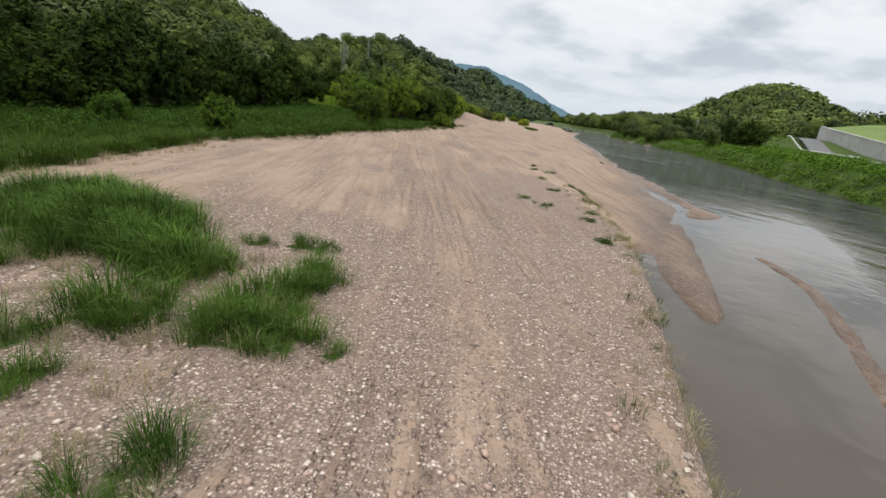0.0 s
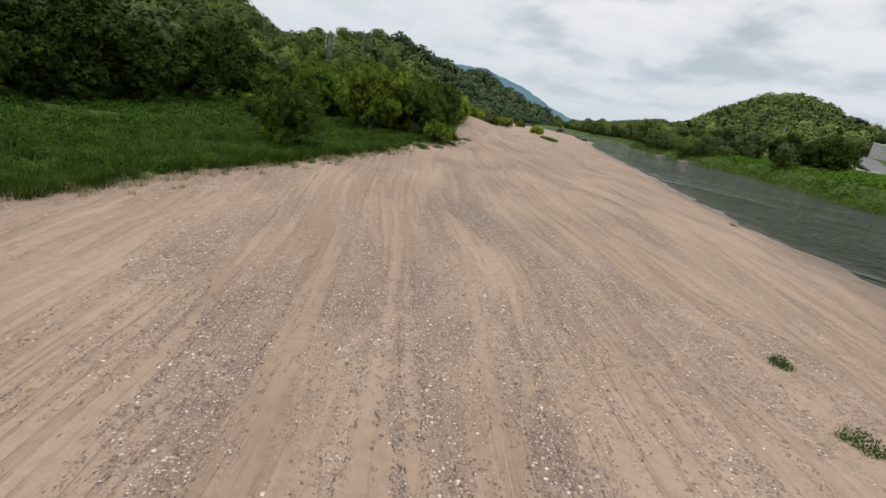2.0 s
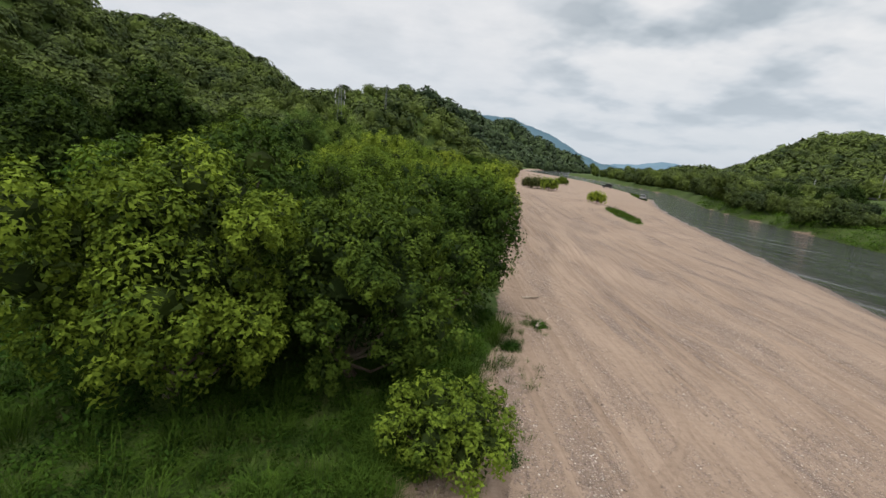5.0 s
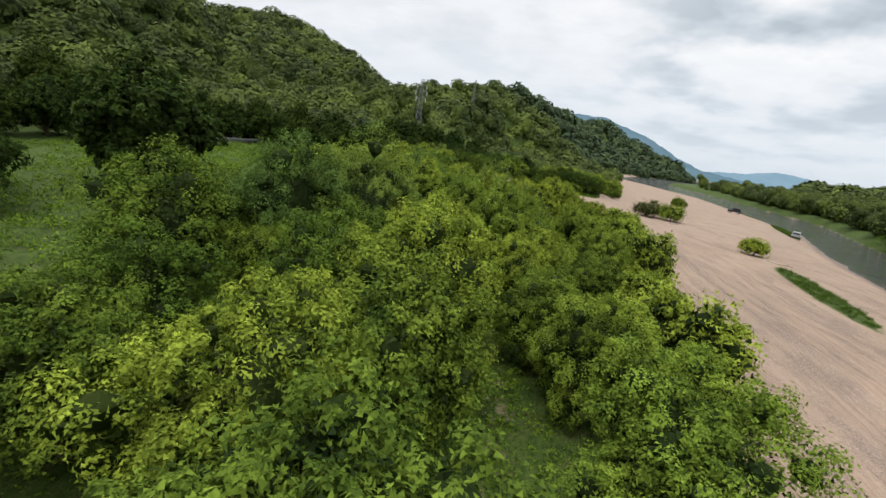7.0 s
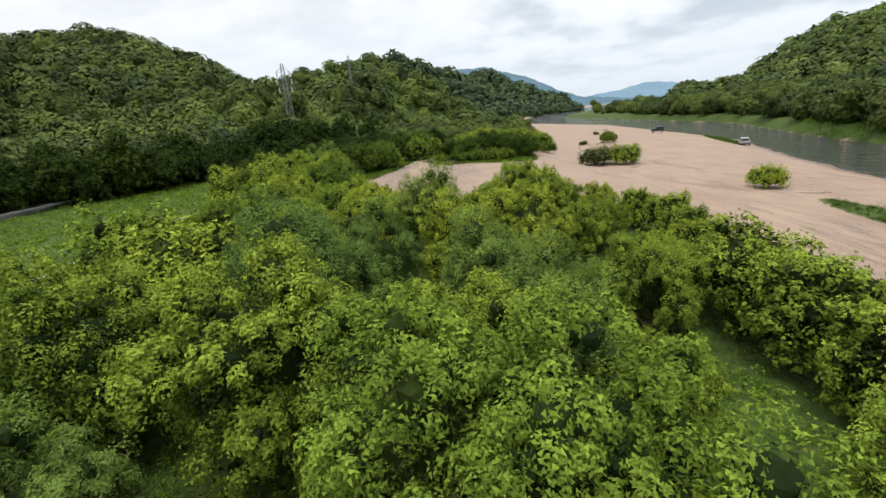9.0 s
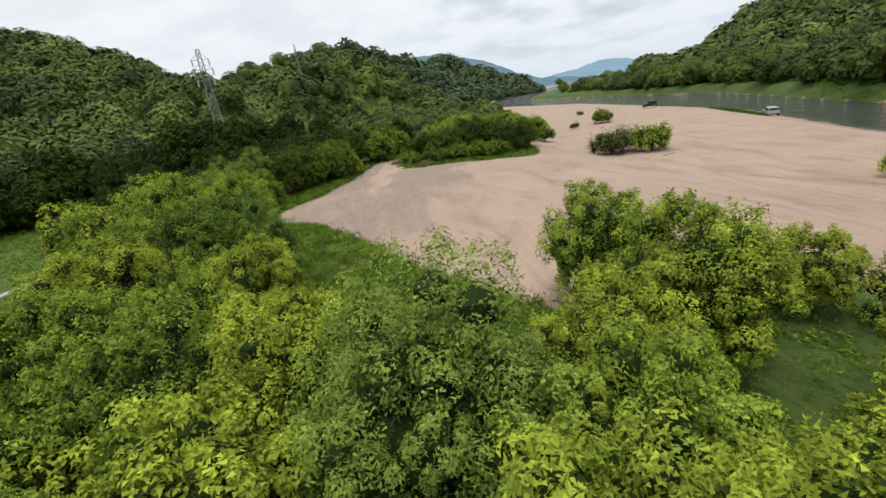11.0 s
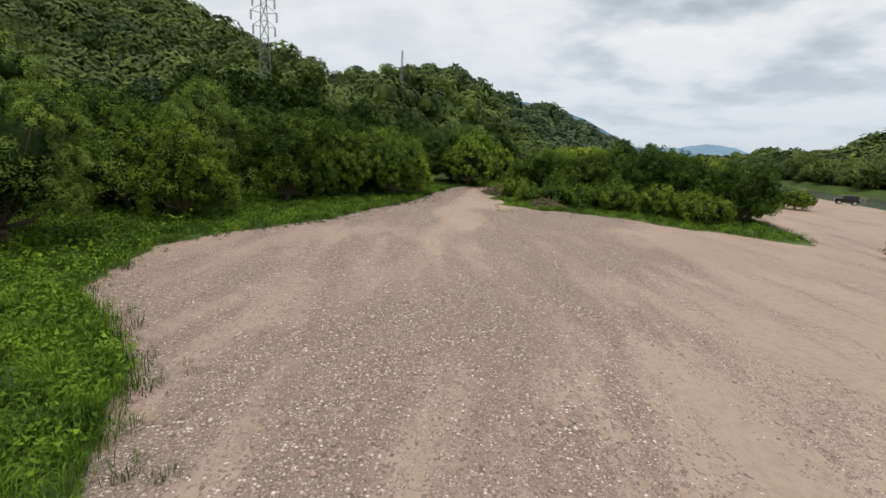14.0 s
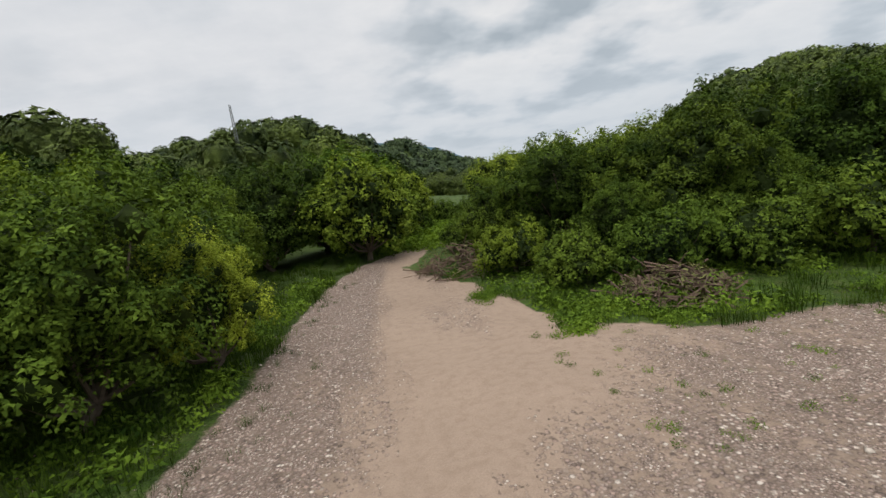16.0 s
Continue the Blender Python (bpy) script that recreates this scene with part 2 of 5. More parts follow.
    h = m.math("ADD", m.math("MULTIPLY", h, bar), m.math("SUBTRACT", m.math("MULTIPLY", kerb, 0.35), m.math("MULTIPLY", rut, 0.7)))
    n1 = m.bump(m.math("ADD", h, m.math("MULTIPLY", dimple, 0.5)), 0.7, 0.08)
    peb = m.math("MULTIPLY", m.math("SUBTRACT", 1.0, v1.outputs["Distance"]), gm)
    n2 = m.bump(peb, 1.0, 0.04, n1)
    m.bump(m.noise(45, 4, 0.7), 0.35, 0.012, n2)
    return m.m


def leaf_material(name, dark, light, trans=0.2):
    m = Mat(name, 0.75, 0.06)
    isl = m.nt.nodes.new("ShaderNodeNewGeometry").outputs["Random Per Island"]
    obj = m.nt.nodes.new("ShaderNodeObjectInfo").outputs["Random"]
    c = m.ramp(m.math("ADD", m.math("MULTIPLY", isl, 0.22), m.math("MULTIPLY", m.noise(1.3, 3), 0.85)), (0.32, dark), (0.72, light))
    c = m.mix(1.0, c, m.ramp(m.noise(4.0, 4, 0.7), (0.32, (0.72, 0.75, 0.75)), (0.68, (1.22, 1.22, 1.15))), "MULTIPLY")
    hue = m.ramp(obj, (0.0, (0.66, 0.78, 0.80)), (0.5, (0.92, 0.97, 0.95)), (1.0, (1.12, 1.10, 0.9)))
    c = m.mix(1.0, c, hue, "MULTIPLY")
    m.color(c)
    tr = m.node("ShaderNodeBsdfTranslucent")
    m.link(m.mix(1.0, c, (1.25, 1.25, 0.6), "MULTIPLY"), tr.inputs[0])
    mx = m.node("ShaderNodeMixShader", Fac=trans * 0.6)
    outn = m.nt.nodes["Material Output"]
    m.link(m.b.outputs[0], mx.inputs[1]).link(tr.outputs[0], mx.inputs[2]).link(mx.outputs[0], outn.inputs[0])
    return m.m


def forest_material(name, dark, light):
    m = Mat(name, 0.75, 0.2)
    isl = m.nt.nodes.new("ShaderNodeNewGeometry").outputs["Random Per Island"]
    t = m.math("ADD", m.math("MULTIPLY", isl, 0.12), m.math("ADD", m.math("MULTIPLY", m.noise(0.03, 3, 0.6), 0.7), m.math("MULTIPLY", m.noise(0.14, 2, 0.5), 0.55)))
    c = m.ramp(t, (0.50, dark), (0.68, [0.5 * (a + b) * 0.8 for a, b in zip(dark, light)]), (0.86, light))
    c = m.mix(1.0, c, m.ramp(m.noise(1.3, 5, 0.7), (0.3, (0.7, 0.7, 0.7)), (0.7, (1.25, 1.25, 1.25))), "MULTIPLY")
    m.color(c)
    m.bump(m.noise(1.6, 5, 0.7), 1.0, 0.7)
    return m.m


def plain(name, c, rough=0.6, metal=0.0, var=0.15, scale=6.0, bump=0.1):
    m = Mat(name, rough, 0.4)
    m.b.inputs["Metallic"].default_value = metal
    lo, hi = [v * (1 - var) for v in c], [min(1, v * (1 + var)) for v in c]
    col = m.mix(1.0, m.ramp(m.noise(scale, 5, 0.65), (0.3, lo), (0.7, hi)), m.ramp(m.noise(scale * 0.13, 3), (0.35, (0.88, 0.87, 0.85)), (0.65, (1.05, 1.05, 1.05))), "MULTIPLY")
    m.color(col)
    m.bump(m.noise(scale * 6, 4), bump, 0.01)
    return m.m


def water_material():
    m = Mat("river_water", 0.05, 0.5)
    deep = m.ramp(m.noise(0.06, 3), (0.35, (0.062, 0.052, 0.040)), (0.65, (0.098, 0.083, 0.066)))
    m.color(m.mix(m.attr("fast"), deep, (0.016, 0.019, 0.016)))
    m.b.inputs["IOR"].default_value = 1.33
    w = m.coords((1, 1, 1), radians(-22))
    fast = m.attr("fast")
    # riffles in long bands with slicks between them
    band = m.noise(1.0, 4, 0.6, m.coords((0.42, 0.035, 1), 0, w))
    chop = m.noise(1.0, 4, 0.6, m.coords((2.6, 0.8, 1), radians(8), w))
    swell = m.noise(1.0, 3, 0.55, m.coords((0.75, 0.22, 1), radians(-10), w))
    amount = m.math("MULTIPLY", fast, m.ramp(band, (0.38, 0.12), (0.50, 0.55), (0.62, 1.0)))
    rough = m.math("MULTIPLY", m.math("ADD", chop, m.math("MULTIPLY", swell, 1.6)), amount)
    calm = m.math("MULTIPLY", m.noise(0.5, 3), 0.05)
    m.bump(m.math("ADD", rough, calm), 1.0, 0.8)
    return m.m


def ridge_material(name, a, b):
    """Distant hills as a glowing backdrop: haze of kilometres of air is painted into the emission."""
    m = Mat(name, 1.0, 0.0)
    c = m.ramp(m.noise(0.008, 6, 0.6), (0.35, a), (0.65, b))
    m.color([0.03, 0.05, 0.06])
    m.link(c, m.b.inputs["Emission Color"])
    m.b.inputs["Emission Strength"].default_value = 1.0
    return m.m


M = {
    "ground": ground_material(),
    "water": water_material(),
    "leaf": leaf_material("willow_leaf", (0.058, 0.086, 0.010), (0.335, 0.395, 0.050), 0.25),
    "osier": leaf_material("osier_leaf", (0.046, 0.076, 0.016), (0.215, 0.285, 0.062), 0.22),
    "leaf_dark": leaf_material("broad_leaf", (0.012, 0.024, 0.005), (0.056, 0.084, 0.014), 0.15),
    "leaf_deep": leaf_material("deep_leaf", (0.015, 0.032, 0.006), (0.098, 0.138, 0.020), 0.16),
    "leaf_fresh": leaf_material("fresh_leaf", (0.024, 0.052, 0.008), (0.155, 0.235, 0.028), 0.2),
    "leaf_mid": leaf_material("green_leaf", (0.028, 0.052, 0.008), (0.182, 0.238, 0.030), 0.2),
    "field": leaf_material("field_leaf", (0.038, 0.076, 0.009), (0.155, 0.235, 0.024), 0.2),
    "leaf_dry": leaf_material("dry_leaf", (0.10, 0.10, 0.035), (0.22, 0.20, 0.08), 0.2),
    "grass": leaf_material("grass_blade", (0.018, 0.038, 0.005), (0.080, 0.128, 0.017), 0.2),
    "herb": leaf_material("meadow_herb", (0.013, 0.032, 0.005), (0.080, 0.138, 0.016), 0.2),
    "reed": leaf_material("reed_blade", (0.024, 0.050, 0.008), (0.105, 0.165, 0.028), 0.25),
    "straw": leaf_material("straw_blade", (0.26, 0.20, 0.11), (0.42, 0.33, 0.20), 0.15),
    "forest": forest_material("hill_forest", (0.020, 0.038, 0.009), (0.150, 0.200, 0.034)),
    # distance haze painted into the leaf colour: bluer and darker than hill_forest
    "hazed": forest_material("hazed_forest", (0.016, 0.034, 0.014), (0.085, 0.125, 0.042)),
    "steel_dark": plain("weathered_steel", (0.17, 0.18, 0.18), 0.7, 0.2, 0.15, 5),
    "bark": plain("bark", (0.13, 0.10, 0.075), 0.9, 0, 0.35, 14, 0.6),
    # near-black colour of the crown cores stands in for shade between leaves
    "heart": leaf_material("crown_shade", (0.014, 0.022, 0.006), (0.036, 0.052, 0.012), 0.1),
    "drift": plain("driftwood", (0.34, 0.28, 0.22), 0.9, 0, 0.3, 18, 0.5),
    "twig": plain("dead_twig", (0.13, 0.085, 0.06), 0.9, 0, 0.3, 18, 0.3),
    "concrete": plain("concrete", (0.40, 0.395, 0.375), 0.85, 0, 0.15, 1.5, 0.3),
    "asphalt": plain("asphalt", (0.12, 0.12, 0.12), 0.9, 0, 0.15, 4, 0.3),
    "steel": plain("galvanised_steel", (0.45, 0.47, 0.48), 0.45, 0.7, 0.1, 5),
    "white": plain("white_paint", (0.78, 0.78, 0.76), 0.5, 0, 0.06, 3),
    "black": plain("black_paint", (0.012, 0.012, 0.014), 0.3, 0, 0.1, 3),
    "silver": plain("silver_paint", (0.33, 0.34, 0.35), 0.3, 0.3, 0.06, 3),
    "glass": plain("car_glass", (0.02, 0.025, 0.03), 0.08, 0, 0.05, 3, 0.0),
    "tyre": plain("tyre_rubber", (0.02, 0.02, 0.02), 0.85, 0, 0.2, 12),
    "tile": plain("roof_tile", (0.20, 0.21, 0.23), 0.6, 0, 0.2, 3),
    "wallp": plain("house_wall", (0.68, 0.65, 0.58), 0.8, 0, 0.1, 2),
    "stone_l": plain("pale_stone", (0.50, 0.43, 0.36), 0.8, 0, 0.2, 20, 0.2),
    "stone_d": plain("grey_stone", (0.27, 0.220, 0.18), 0.8, 0, 0.25, 20, 0.2),
    "stone_r": plain("rose_stone", (0.36, 0.255, 0.20), 0.8, 0, 0.25, 20, 0.2),
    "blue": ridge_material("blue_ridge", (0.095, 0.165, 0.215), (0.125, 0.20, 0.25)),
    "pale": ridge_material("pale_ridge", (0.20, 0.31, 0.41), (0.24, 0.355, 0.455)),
}


# ---- mesh helpers ----
def np_mesh(name, V, F, mat, smooth=False):
    """A mesh from arrays: V (n, 3), F (m, 3) or (m, 4)."""
    V, F = np.asarray(V, np.float32), np.asarray(F, np.int32)
    me = bpy.data.meshes.new(name)
    k = F.shape[1]
    me.vertices.add(len(V))
    me.vertices.foreach_set("co", V.ravel())
    me.loops.add(F.size)
    me.loops.foreach_set("vertex_index", F.ravel())
    me.polygons.add(len(F))
    me.polygons.foreach_set("loop_start", np.arange(0, F.size, k, dtype=np.int32))
    me.polygons.foreach_set("loop_total", np.full(len(F), k, np.int32))
    me.polygons.foreach_set("use_smooth", np.full(len(F), smooth))
    me.materials.append(mat)
    me.update(calc_edges=True)
    me.validate()
    return me


def as_part(name, me, parent, label=""):
    ob = new(name, me)
    ob.parent = parent
    return tagged(ob, label)


def part(name, bm, material, parent, label="", smooth=False):
    me = bpy.data.meshes.new(name)
    bmesh.ops.recalc_face_normals(bm, faces=bm.faces[:])
    bm.to_mesh(me)
    bm.free()
    me.materials.append(material)
    if smooth:
        me.polygons.foreach_set("use_smooth", [True] * len(me.polygons))
    ob = new(name, me)
    if parent is not None:
        ob.parent = parent
    return tagged(ob, label)


def thing(name, x, y, z, rz=0.0):
    ob = new(name)
    ob.matrix_basis = pose(x, y, z, 0, 0, rz)
    return ob


def box(bm, cx, cy, cz, sx, sy, sz, bevel=0.0, rz=0.0, taper=1.0):
    r = bmesh.ops.create_cube(bm, size=1.0)
    vs = r["verts"]
    for v in vs:
        k = taper if v.co.z > 0 else 1.0
        v.co = Vector((v.co.x * sx * k, v.co.y * sy * k, v.co.z * sz))
    if bevel:
        es = list({e for v in vs for e in v.link_edges})
        vs = list({v for f in bmesh.ops.bevel(bm, geom=es, offset=bevel, segments=2, affect="EDGES")["faces"] for v in f.verts} | {v for v in vs if v.is_valid})
    m = pose(cx, cy, cz, 0, 0, rz)
    for v in vs:
        v.co = m @ v.co
    return bm


def rod(bm, a, b, r0, r1=None, seg=6):
    a, b = Vector(a), Vector(b)
    d = b - a
    q = d.to_track_quat("Z", "Y").to_matrix().to_4x4()
    bmesh.ops.create_cone(bm, cap_ends=True, segments=seg, radius1=r0, radius2=r0 if r1 is None else r1, depth=d.length, matrix=Matrix.Translation((a + b) / 2) @ q)
    return bm


ICO = {}


def ico(n):
    if n not in ICO:
        bm = bmesh.new()
        bmesh.ops.create_icosphere(bm, subdivisions=n, radius=1)
        ICO[n] = (np.array([v.co[:] for v in bm.verts]), np.array([[v.index for v in f.verts] for f in bm.faces]))
        bm.free()
    return ICO[n]


class Soup:
    """Collects triangles."""

    def __init__(self):
        self.V, self.F, self.n = [], [], 0

    def add(self, V, F):
        self.V.append(V)
        self.F.append(np.asarray(F) + self.n)
        self.n += len(V)

    def mesh(self, name, mat, smooth=False):
        return np_mesh(name, np.concatenate(self.V), np.concatenate(self.F), mat, smooth)


def unit(a):
    return a / np.maximum(np.linalg.norm(a, axis=-1, keepdims=True), 1e-9)


def leaves(rng, P, N, length, width, lift=0.35, tilt=0.45):
    """Pointed leaves at P that lie like scales over the crown, facing outwards and up, one triangle each."""
    n = len(P)
    face = unit(N + np.array([0, 0, 0.35]) + rng.normal(size=(n, 3)) * tilt)
    d = unit(np.cross(face, rng.normal(size=(n, 3))))
    s = np.cross(face, d)
    d = unit(d + N * lift)
    L = length * rng.uniform(0.65, 1.35, (n, 1))
    W = width * rng.uniform(0.7, 1.3, (n, 1))
    V = np.stack([P - s * W * 0.5 - d * L * 0.4, P + s * W * 0.5 - d * L * 0.4, P + d * L * 0.6], 1).reshape(-1, 3)
    return V, np.arange(3 * n).reshape(-1, 3)


# ---- plan of the valley ----
def curve(y, ys, xs):
    return np.interp(y, ys, xs)


def smooth(a):
    a = np.clip(a, 0, 1)
    return a * a * (3 - 2 * a)


SHORE = ([-60, -10, 0, 3.8, 9.1, 11.9, 19, 31.5, 38, 48.6, 58.4, 121, 141, 169, 187, 260, 330, 434, 700, 1200, 3000],
         [0.9, 1.2, 3.35, 4.8, 7.0, 11.2, 16.8, 19.4, 21.4, 24.0, 27.5, 45, 52, 63.5, 67, 78, 76, 68, 150, 400, 1200])
FAR_SHORE = ([-60, 10, 26.7, 45, 69, 88, 137, 157, 218, 264, 330, 474, 700, 1200, 3000],
             [29, 31, 34.9, 41, 49.5, 57, 65, 70, 94, 99, 107, 120, 230, 520, 1400])
BANK = ([-60, -1.2, 0.1, 3.15, 6.5, 11.2, 16, 21, 28, 34], [0.8, 1.95, 2.5, 3.9, 5.0, 5.9, 6.4, 6.9, 8.6, 11])
MEADOW = ([-40, -8, 2, 8, 18, 25.4, 30.3, 34, 38.8, 42.8, 47, 49, 54, 66, 71, 77, 88, 98, 104], [-14, -12, -10.6, -9.9, -9.3, -7.2, -5.0, -3.4, -1.5, -0.1, 1.0, 2.4, 4.0, 5.4, 6.0, 7.0, 8.2, 9.6, 9.4])
GLADE = ([104, 107.9, 110.8, 117.6, 122, 124.5, 128.2, 132, 134, 138, 141, 143, 146.6, 149.5, 152, 154, 158, 166, 175], [2.0, -0.4, -2.2, -5.5, -8.0, -11.0, -12.1, -10.2, -9.0, -8.05, -6.8, -6.25, -5.75, -5.2, -4.0, -2.4, 0.2, 4.0, 8])
ISLAND = ([-60, 30, 40, 50, 70, 100, 112, 300, 500], [0.25, 0.25, 0.45, 0.8, 1.4, 2.2, 2.4, 2.4, 2.0])
ISLAND_EDGE = ([-60, 30, 45, 60, 80, 100, 110, 136, 150, 170, 260, 500], [-11, -9, -2, 4, 8, 11, 12, 12, 15, 13, 10, 10])
# where the woods of the near bank end on the open sand, farther down the valley
WOOD_EDGE = ([146, 150, 181, 245, 300, 390, 434, 700], [15, 17.5, 24, 34.5, 44, 58, 64, 140])
# hills: centre, height, half widths, turn
HILLS_L = [
    (-204.5, 384.2, 81.2, 80.2, 80.5, -1.37),
    (-120, 281.7, 48.2, 51.1, 64.9, 0.02),
    (-19.1, 350.7, 42.0, 16.6, 62.9, -0.54),
    (-40.8, 540.4, 70.2, 25.6, 139.1, -0.74),
    (22.6, 941.1, 90.9, 62.6, 278.1, -0.39),
    (105, 880.4, 74.8, 52.8, 72.7, -0.43),
    (73, 852.6, 66.8, 155, 62.4, 0.66),
    (-55.3, 224.6, 27.1, 20.8, 24.8, -0.57),
    (-190, 210, 85, 50, 60, 0),
]
HILLS_R = [
    (255.8, 176.4, 22.3, 129.5, 61.6, -0.84),
    (317.8, 397.2, 52.6, 49.6, 126, -0.72),
    (486, 631, 15.5, 124, 110, -1.29),
    (384, 496, 56.7, 84.5, 45.6, 1.24),
    (214, 279, 25.0, 18.2, 92, -0.35),
    (246, 274, 28.5, 24, 60, -0.35),
]


def bumps(P, X, Y):
    h = np.zeros_like(X)
    for cx, cy, H, a, b, th in P:
        c, s = math.cos(th), math.sin(th)
        u, v = ((X - cx) * c + (Y - cy) * s) / a, (-(X - cx) * s + (Y - cy) * c) / b
        h = np.maximum(h, H * np.exp(-0.5 * (u * u + v * v)))
    return h


def wob(X, Y, s, k=0.0):
    return np.sin(X * s + 1.3 * np.sin(Y * s * 0.7 + k)) * np.sin(Y * s * 0.9 + 1.7 * np.sin(X * s * 0.6 + 2 * k))


def hill(X, Y):
    a = bumps(HILLS_L, X, Y) * (X < curve(Y, *SHORE)) - 7.5
    return np.maximum(a, bumps(HILLS_R, X, Y) * (X > curve(Y, *FAR_SHORE) + 20) - 8.5)


def height(X, Y):
    X, Y = np.asarray(X, float), np.asarray(Y, float)
    near, far = curve(Y, *SHORE), curve(Y, *FAR_SHORE)
    d = near - X
    z = -1.35 + 1.55 * smooth((d + 1.0) / 11.0) + 0.25 * smooth((d - 8) / 18)
    # a steep cut bank where the river undercuts the gravel
    bank = curve(Y, *BANK)
    wide = np.maximum(near - bank, 0.4)
    steep = -1.35 + 1.35 * smooth((near - X) / wide)
    shelf = -0.72 * smooth((X - bank) / 1.7) - 0.63 * smooth((X - bank - 1.0) / np.maximum(wide - 0.8, 0.5))
    steep = steep + (shelf - steep) * smooth((wide - 1.8) / 1.5)
    z = np.where(Y < 34, steep + (z - steep) * smooth((Y - 20) / 13.0), z)
    isl, edge = curve(Y, *ISLAND), curve(Y, *ISLAND_EDGE)
    z = z + np.maximum(isl - z, 0) * smooth((edge + 9.0 - X) / 10.0)
    # river bed and the other bank
    mid = (X - near) / np.maximum(far - near, 1)
    bed = -1.35 - 1.0 * np.sin(np.pi * np.clip(mid, 0, 1)) - 0.1
    over = X - far
    rb = -1.35 + 2.4 * smooth((over + 0.5) / 3.5) + 0.35 * smooth((over - 4) / 20) + 4.2 * smooth((over - 44) / 20.0) * smooth((Y - 85) / 45)
    z = np.where(X > near, np.where(X > far, rb, np.minimum(bed, z)), z)
    # a low gravel spit, a sand shelf and a thin bar in the shallows
    inside = (X > near - 2) & (X < far)
    axis = np.interp(Y, [3, 4.6, 8, 11, 16, 20], [5.9, 6.4, 7.7, 9.0, 11.5, 14])
    z = np.where(inside, np.maximum(z, -1.00 - 0.5 * ((X - axis) / np.interp(Y, [4, 8, 12, 17], [0.4, 1.3, 1.6, 1.2])) ** 2 - 0.5 * np.maximum(0, 5.0 - Y) ** 2 - 0.5 * np.maximum(0, Y - 19)), z)
    z = np.where(inside, np.maximum(z, -0.96 - 0.25 * ((X - np.interp(Y, [15, 17, 21, 30, 40], [14.6, 14.2, 14.2, 15.5, 17])) / np.interp(Y, [16, 20, 30], [1.1, 2.0, 3.4])) ** 2 - 0.6 * np.maximum(0, 17.2 - Y) - 0.6 * np.maximum(0, Y - 40)), z)
    thin = np.interp(Y, [-2, 2.4, 4.4, 7.2, 8.6, 10.4], [5.2, 8.0, 9.4, 11.1, 11.5, 11.9])
    z = np.where(inside, np.maximum(z, -1.06 - 0.3 * ((X - thin) / np.interp(Y, [-2, 4, 10], [0.7, 0.5, 0.32])) ** 2 - 0.4 * np.maximum(0, Y - 10.2) - 0.3 * np.maximum(0, 0.5 - Y)), z)
    # land rising to the hills
    z = z + 1.2 * smooth((-X - 35) / 30.0) * smooth((Y + 40) / 60)
    z = z + 0.05 * wob(X, Y, 0.55) + 0.035 * wob(X, Y, 1.7, 1.0)
    return np.maximum(z, hill(X, Y) + 0.6 * wob(X, Y, 0.09))


def gz(x, y):
    return float(height(np.array([x]), np.array([y]))[0])


def grass_zone(X, Y):
    """1 where herbs and grass cover the ground."""
    a = smooth((curve(Y, *MEADOW) - X) / 0.9 + 0.5) * (Y < 105)
    b = smooth((curve(Y, *GLADE) - X) / 0.9 + 0.5) * (Y >= 103)
    g = np.maximum(a, b)
    # the wooded tongue between glade and river bar
    g = np.maximum(g, tongue(X, Y))
    far = curve(Y, *FAR_SHORE)
    g = np.maximum(g, smooth((X - far + 1.2) / 1.0))
    # tufts on the near gravel
    for cx, cy, r, s in TUFTS:
        g = np.maximum(g, 0.75 * smooth(1.35 - np.hypot(X - cx, Y - cy) / r))
    for cx, cy, a_, b_, th in PATCHES:
        u, v = (X - cx) * math.cos(th) + (Y - cy) * math.sin(th), -(X - cx) * math.sin(th) + (Y - cy) * math.cos(th)
        g = np.maximum(g, smooth(1.6 - np.hypot(u / a_, v / b_)))
    g = np.maximum(g, smooth((hill(X, Y) + 6) / 3.0))
    g = np.maximum(g, smooth((Y - 152) / 4) * smooth((curve(Y, *WOOD_EDGE) - X) / 2.0))
    trail = smooth(1.5 - np.hypot((X - 0.6) / 0.7, (Y - 69) / 4.0))
    return g * (1 - 0.42 * trail)


def tongue(X, Y):
    lo = np.interp(X, [-4, -2.8, -1.6, -1.0, 0.5, 2.7, 5.5, 9, 11.5, 13, 16], [156, 150, 146.6, 142.8, 141.5, 140.8, 139.2, 137.2, 136.0, 139, 158])
    hi = np.interp(X, [-2.5, 0, 6, 12, 16, 19], [151, 157, 166, 174, 165, 150])
    return smooth((Y - lo) / 0.9 + 0.5) * smooth((hi - Y) / 1.0) * (X > -2.9) * (X < 19)


# x, y, radius, height of the grass tufts on the near gravel
TUFTS = [(-1.75, 2.6, 0.50, 0.62), (-2.15, 1.5, 0.62, 0.72), (-1.75, 0.75, 0.45, 0.6), (-2.45, 0.7, 0.42, 0.55), (-3.65, 0.95, 0.55, 0.75), (-3.75, 2.5, 0.8, 0.8), (-4.6, 3.4, 1.0, 0.85), (-5.6, 4.3, 1.3, 0.9), (-6.8, 4.9, 1.5, 0.9), (-6.1, 2.9, 1.1, 0.7), (-4.3, 0.3, 0.35, 0.5), (-2.1, -1.1, 0.28, 0.45), (-2.35, -1.5, 0.3, 0.4), (-8.4, 3.3, 1.4, 0.8), (-3.7, -0.35, 0.35, 0.4), (-1.1, 0.55, 0.14, 0.3), (-3.1, 4.0, 0.3, 0.4), (-1.95, 3.95, 0.3, 0.4), (-2.35, 4.1, 0.28, 0.4)]
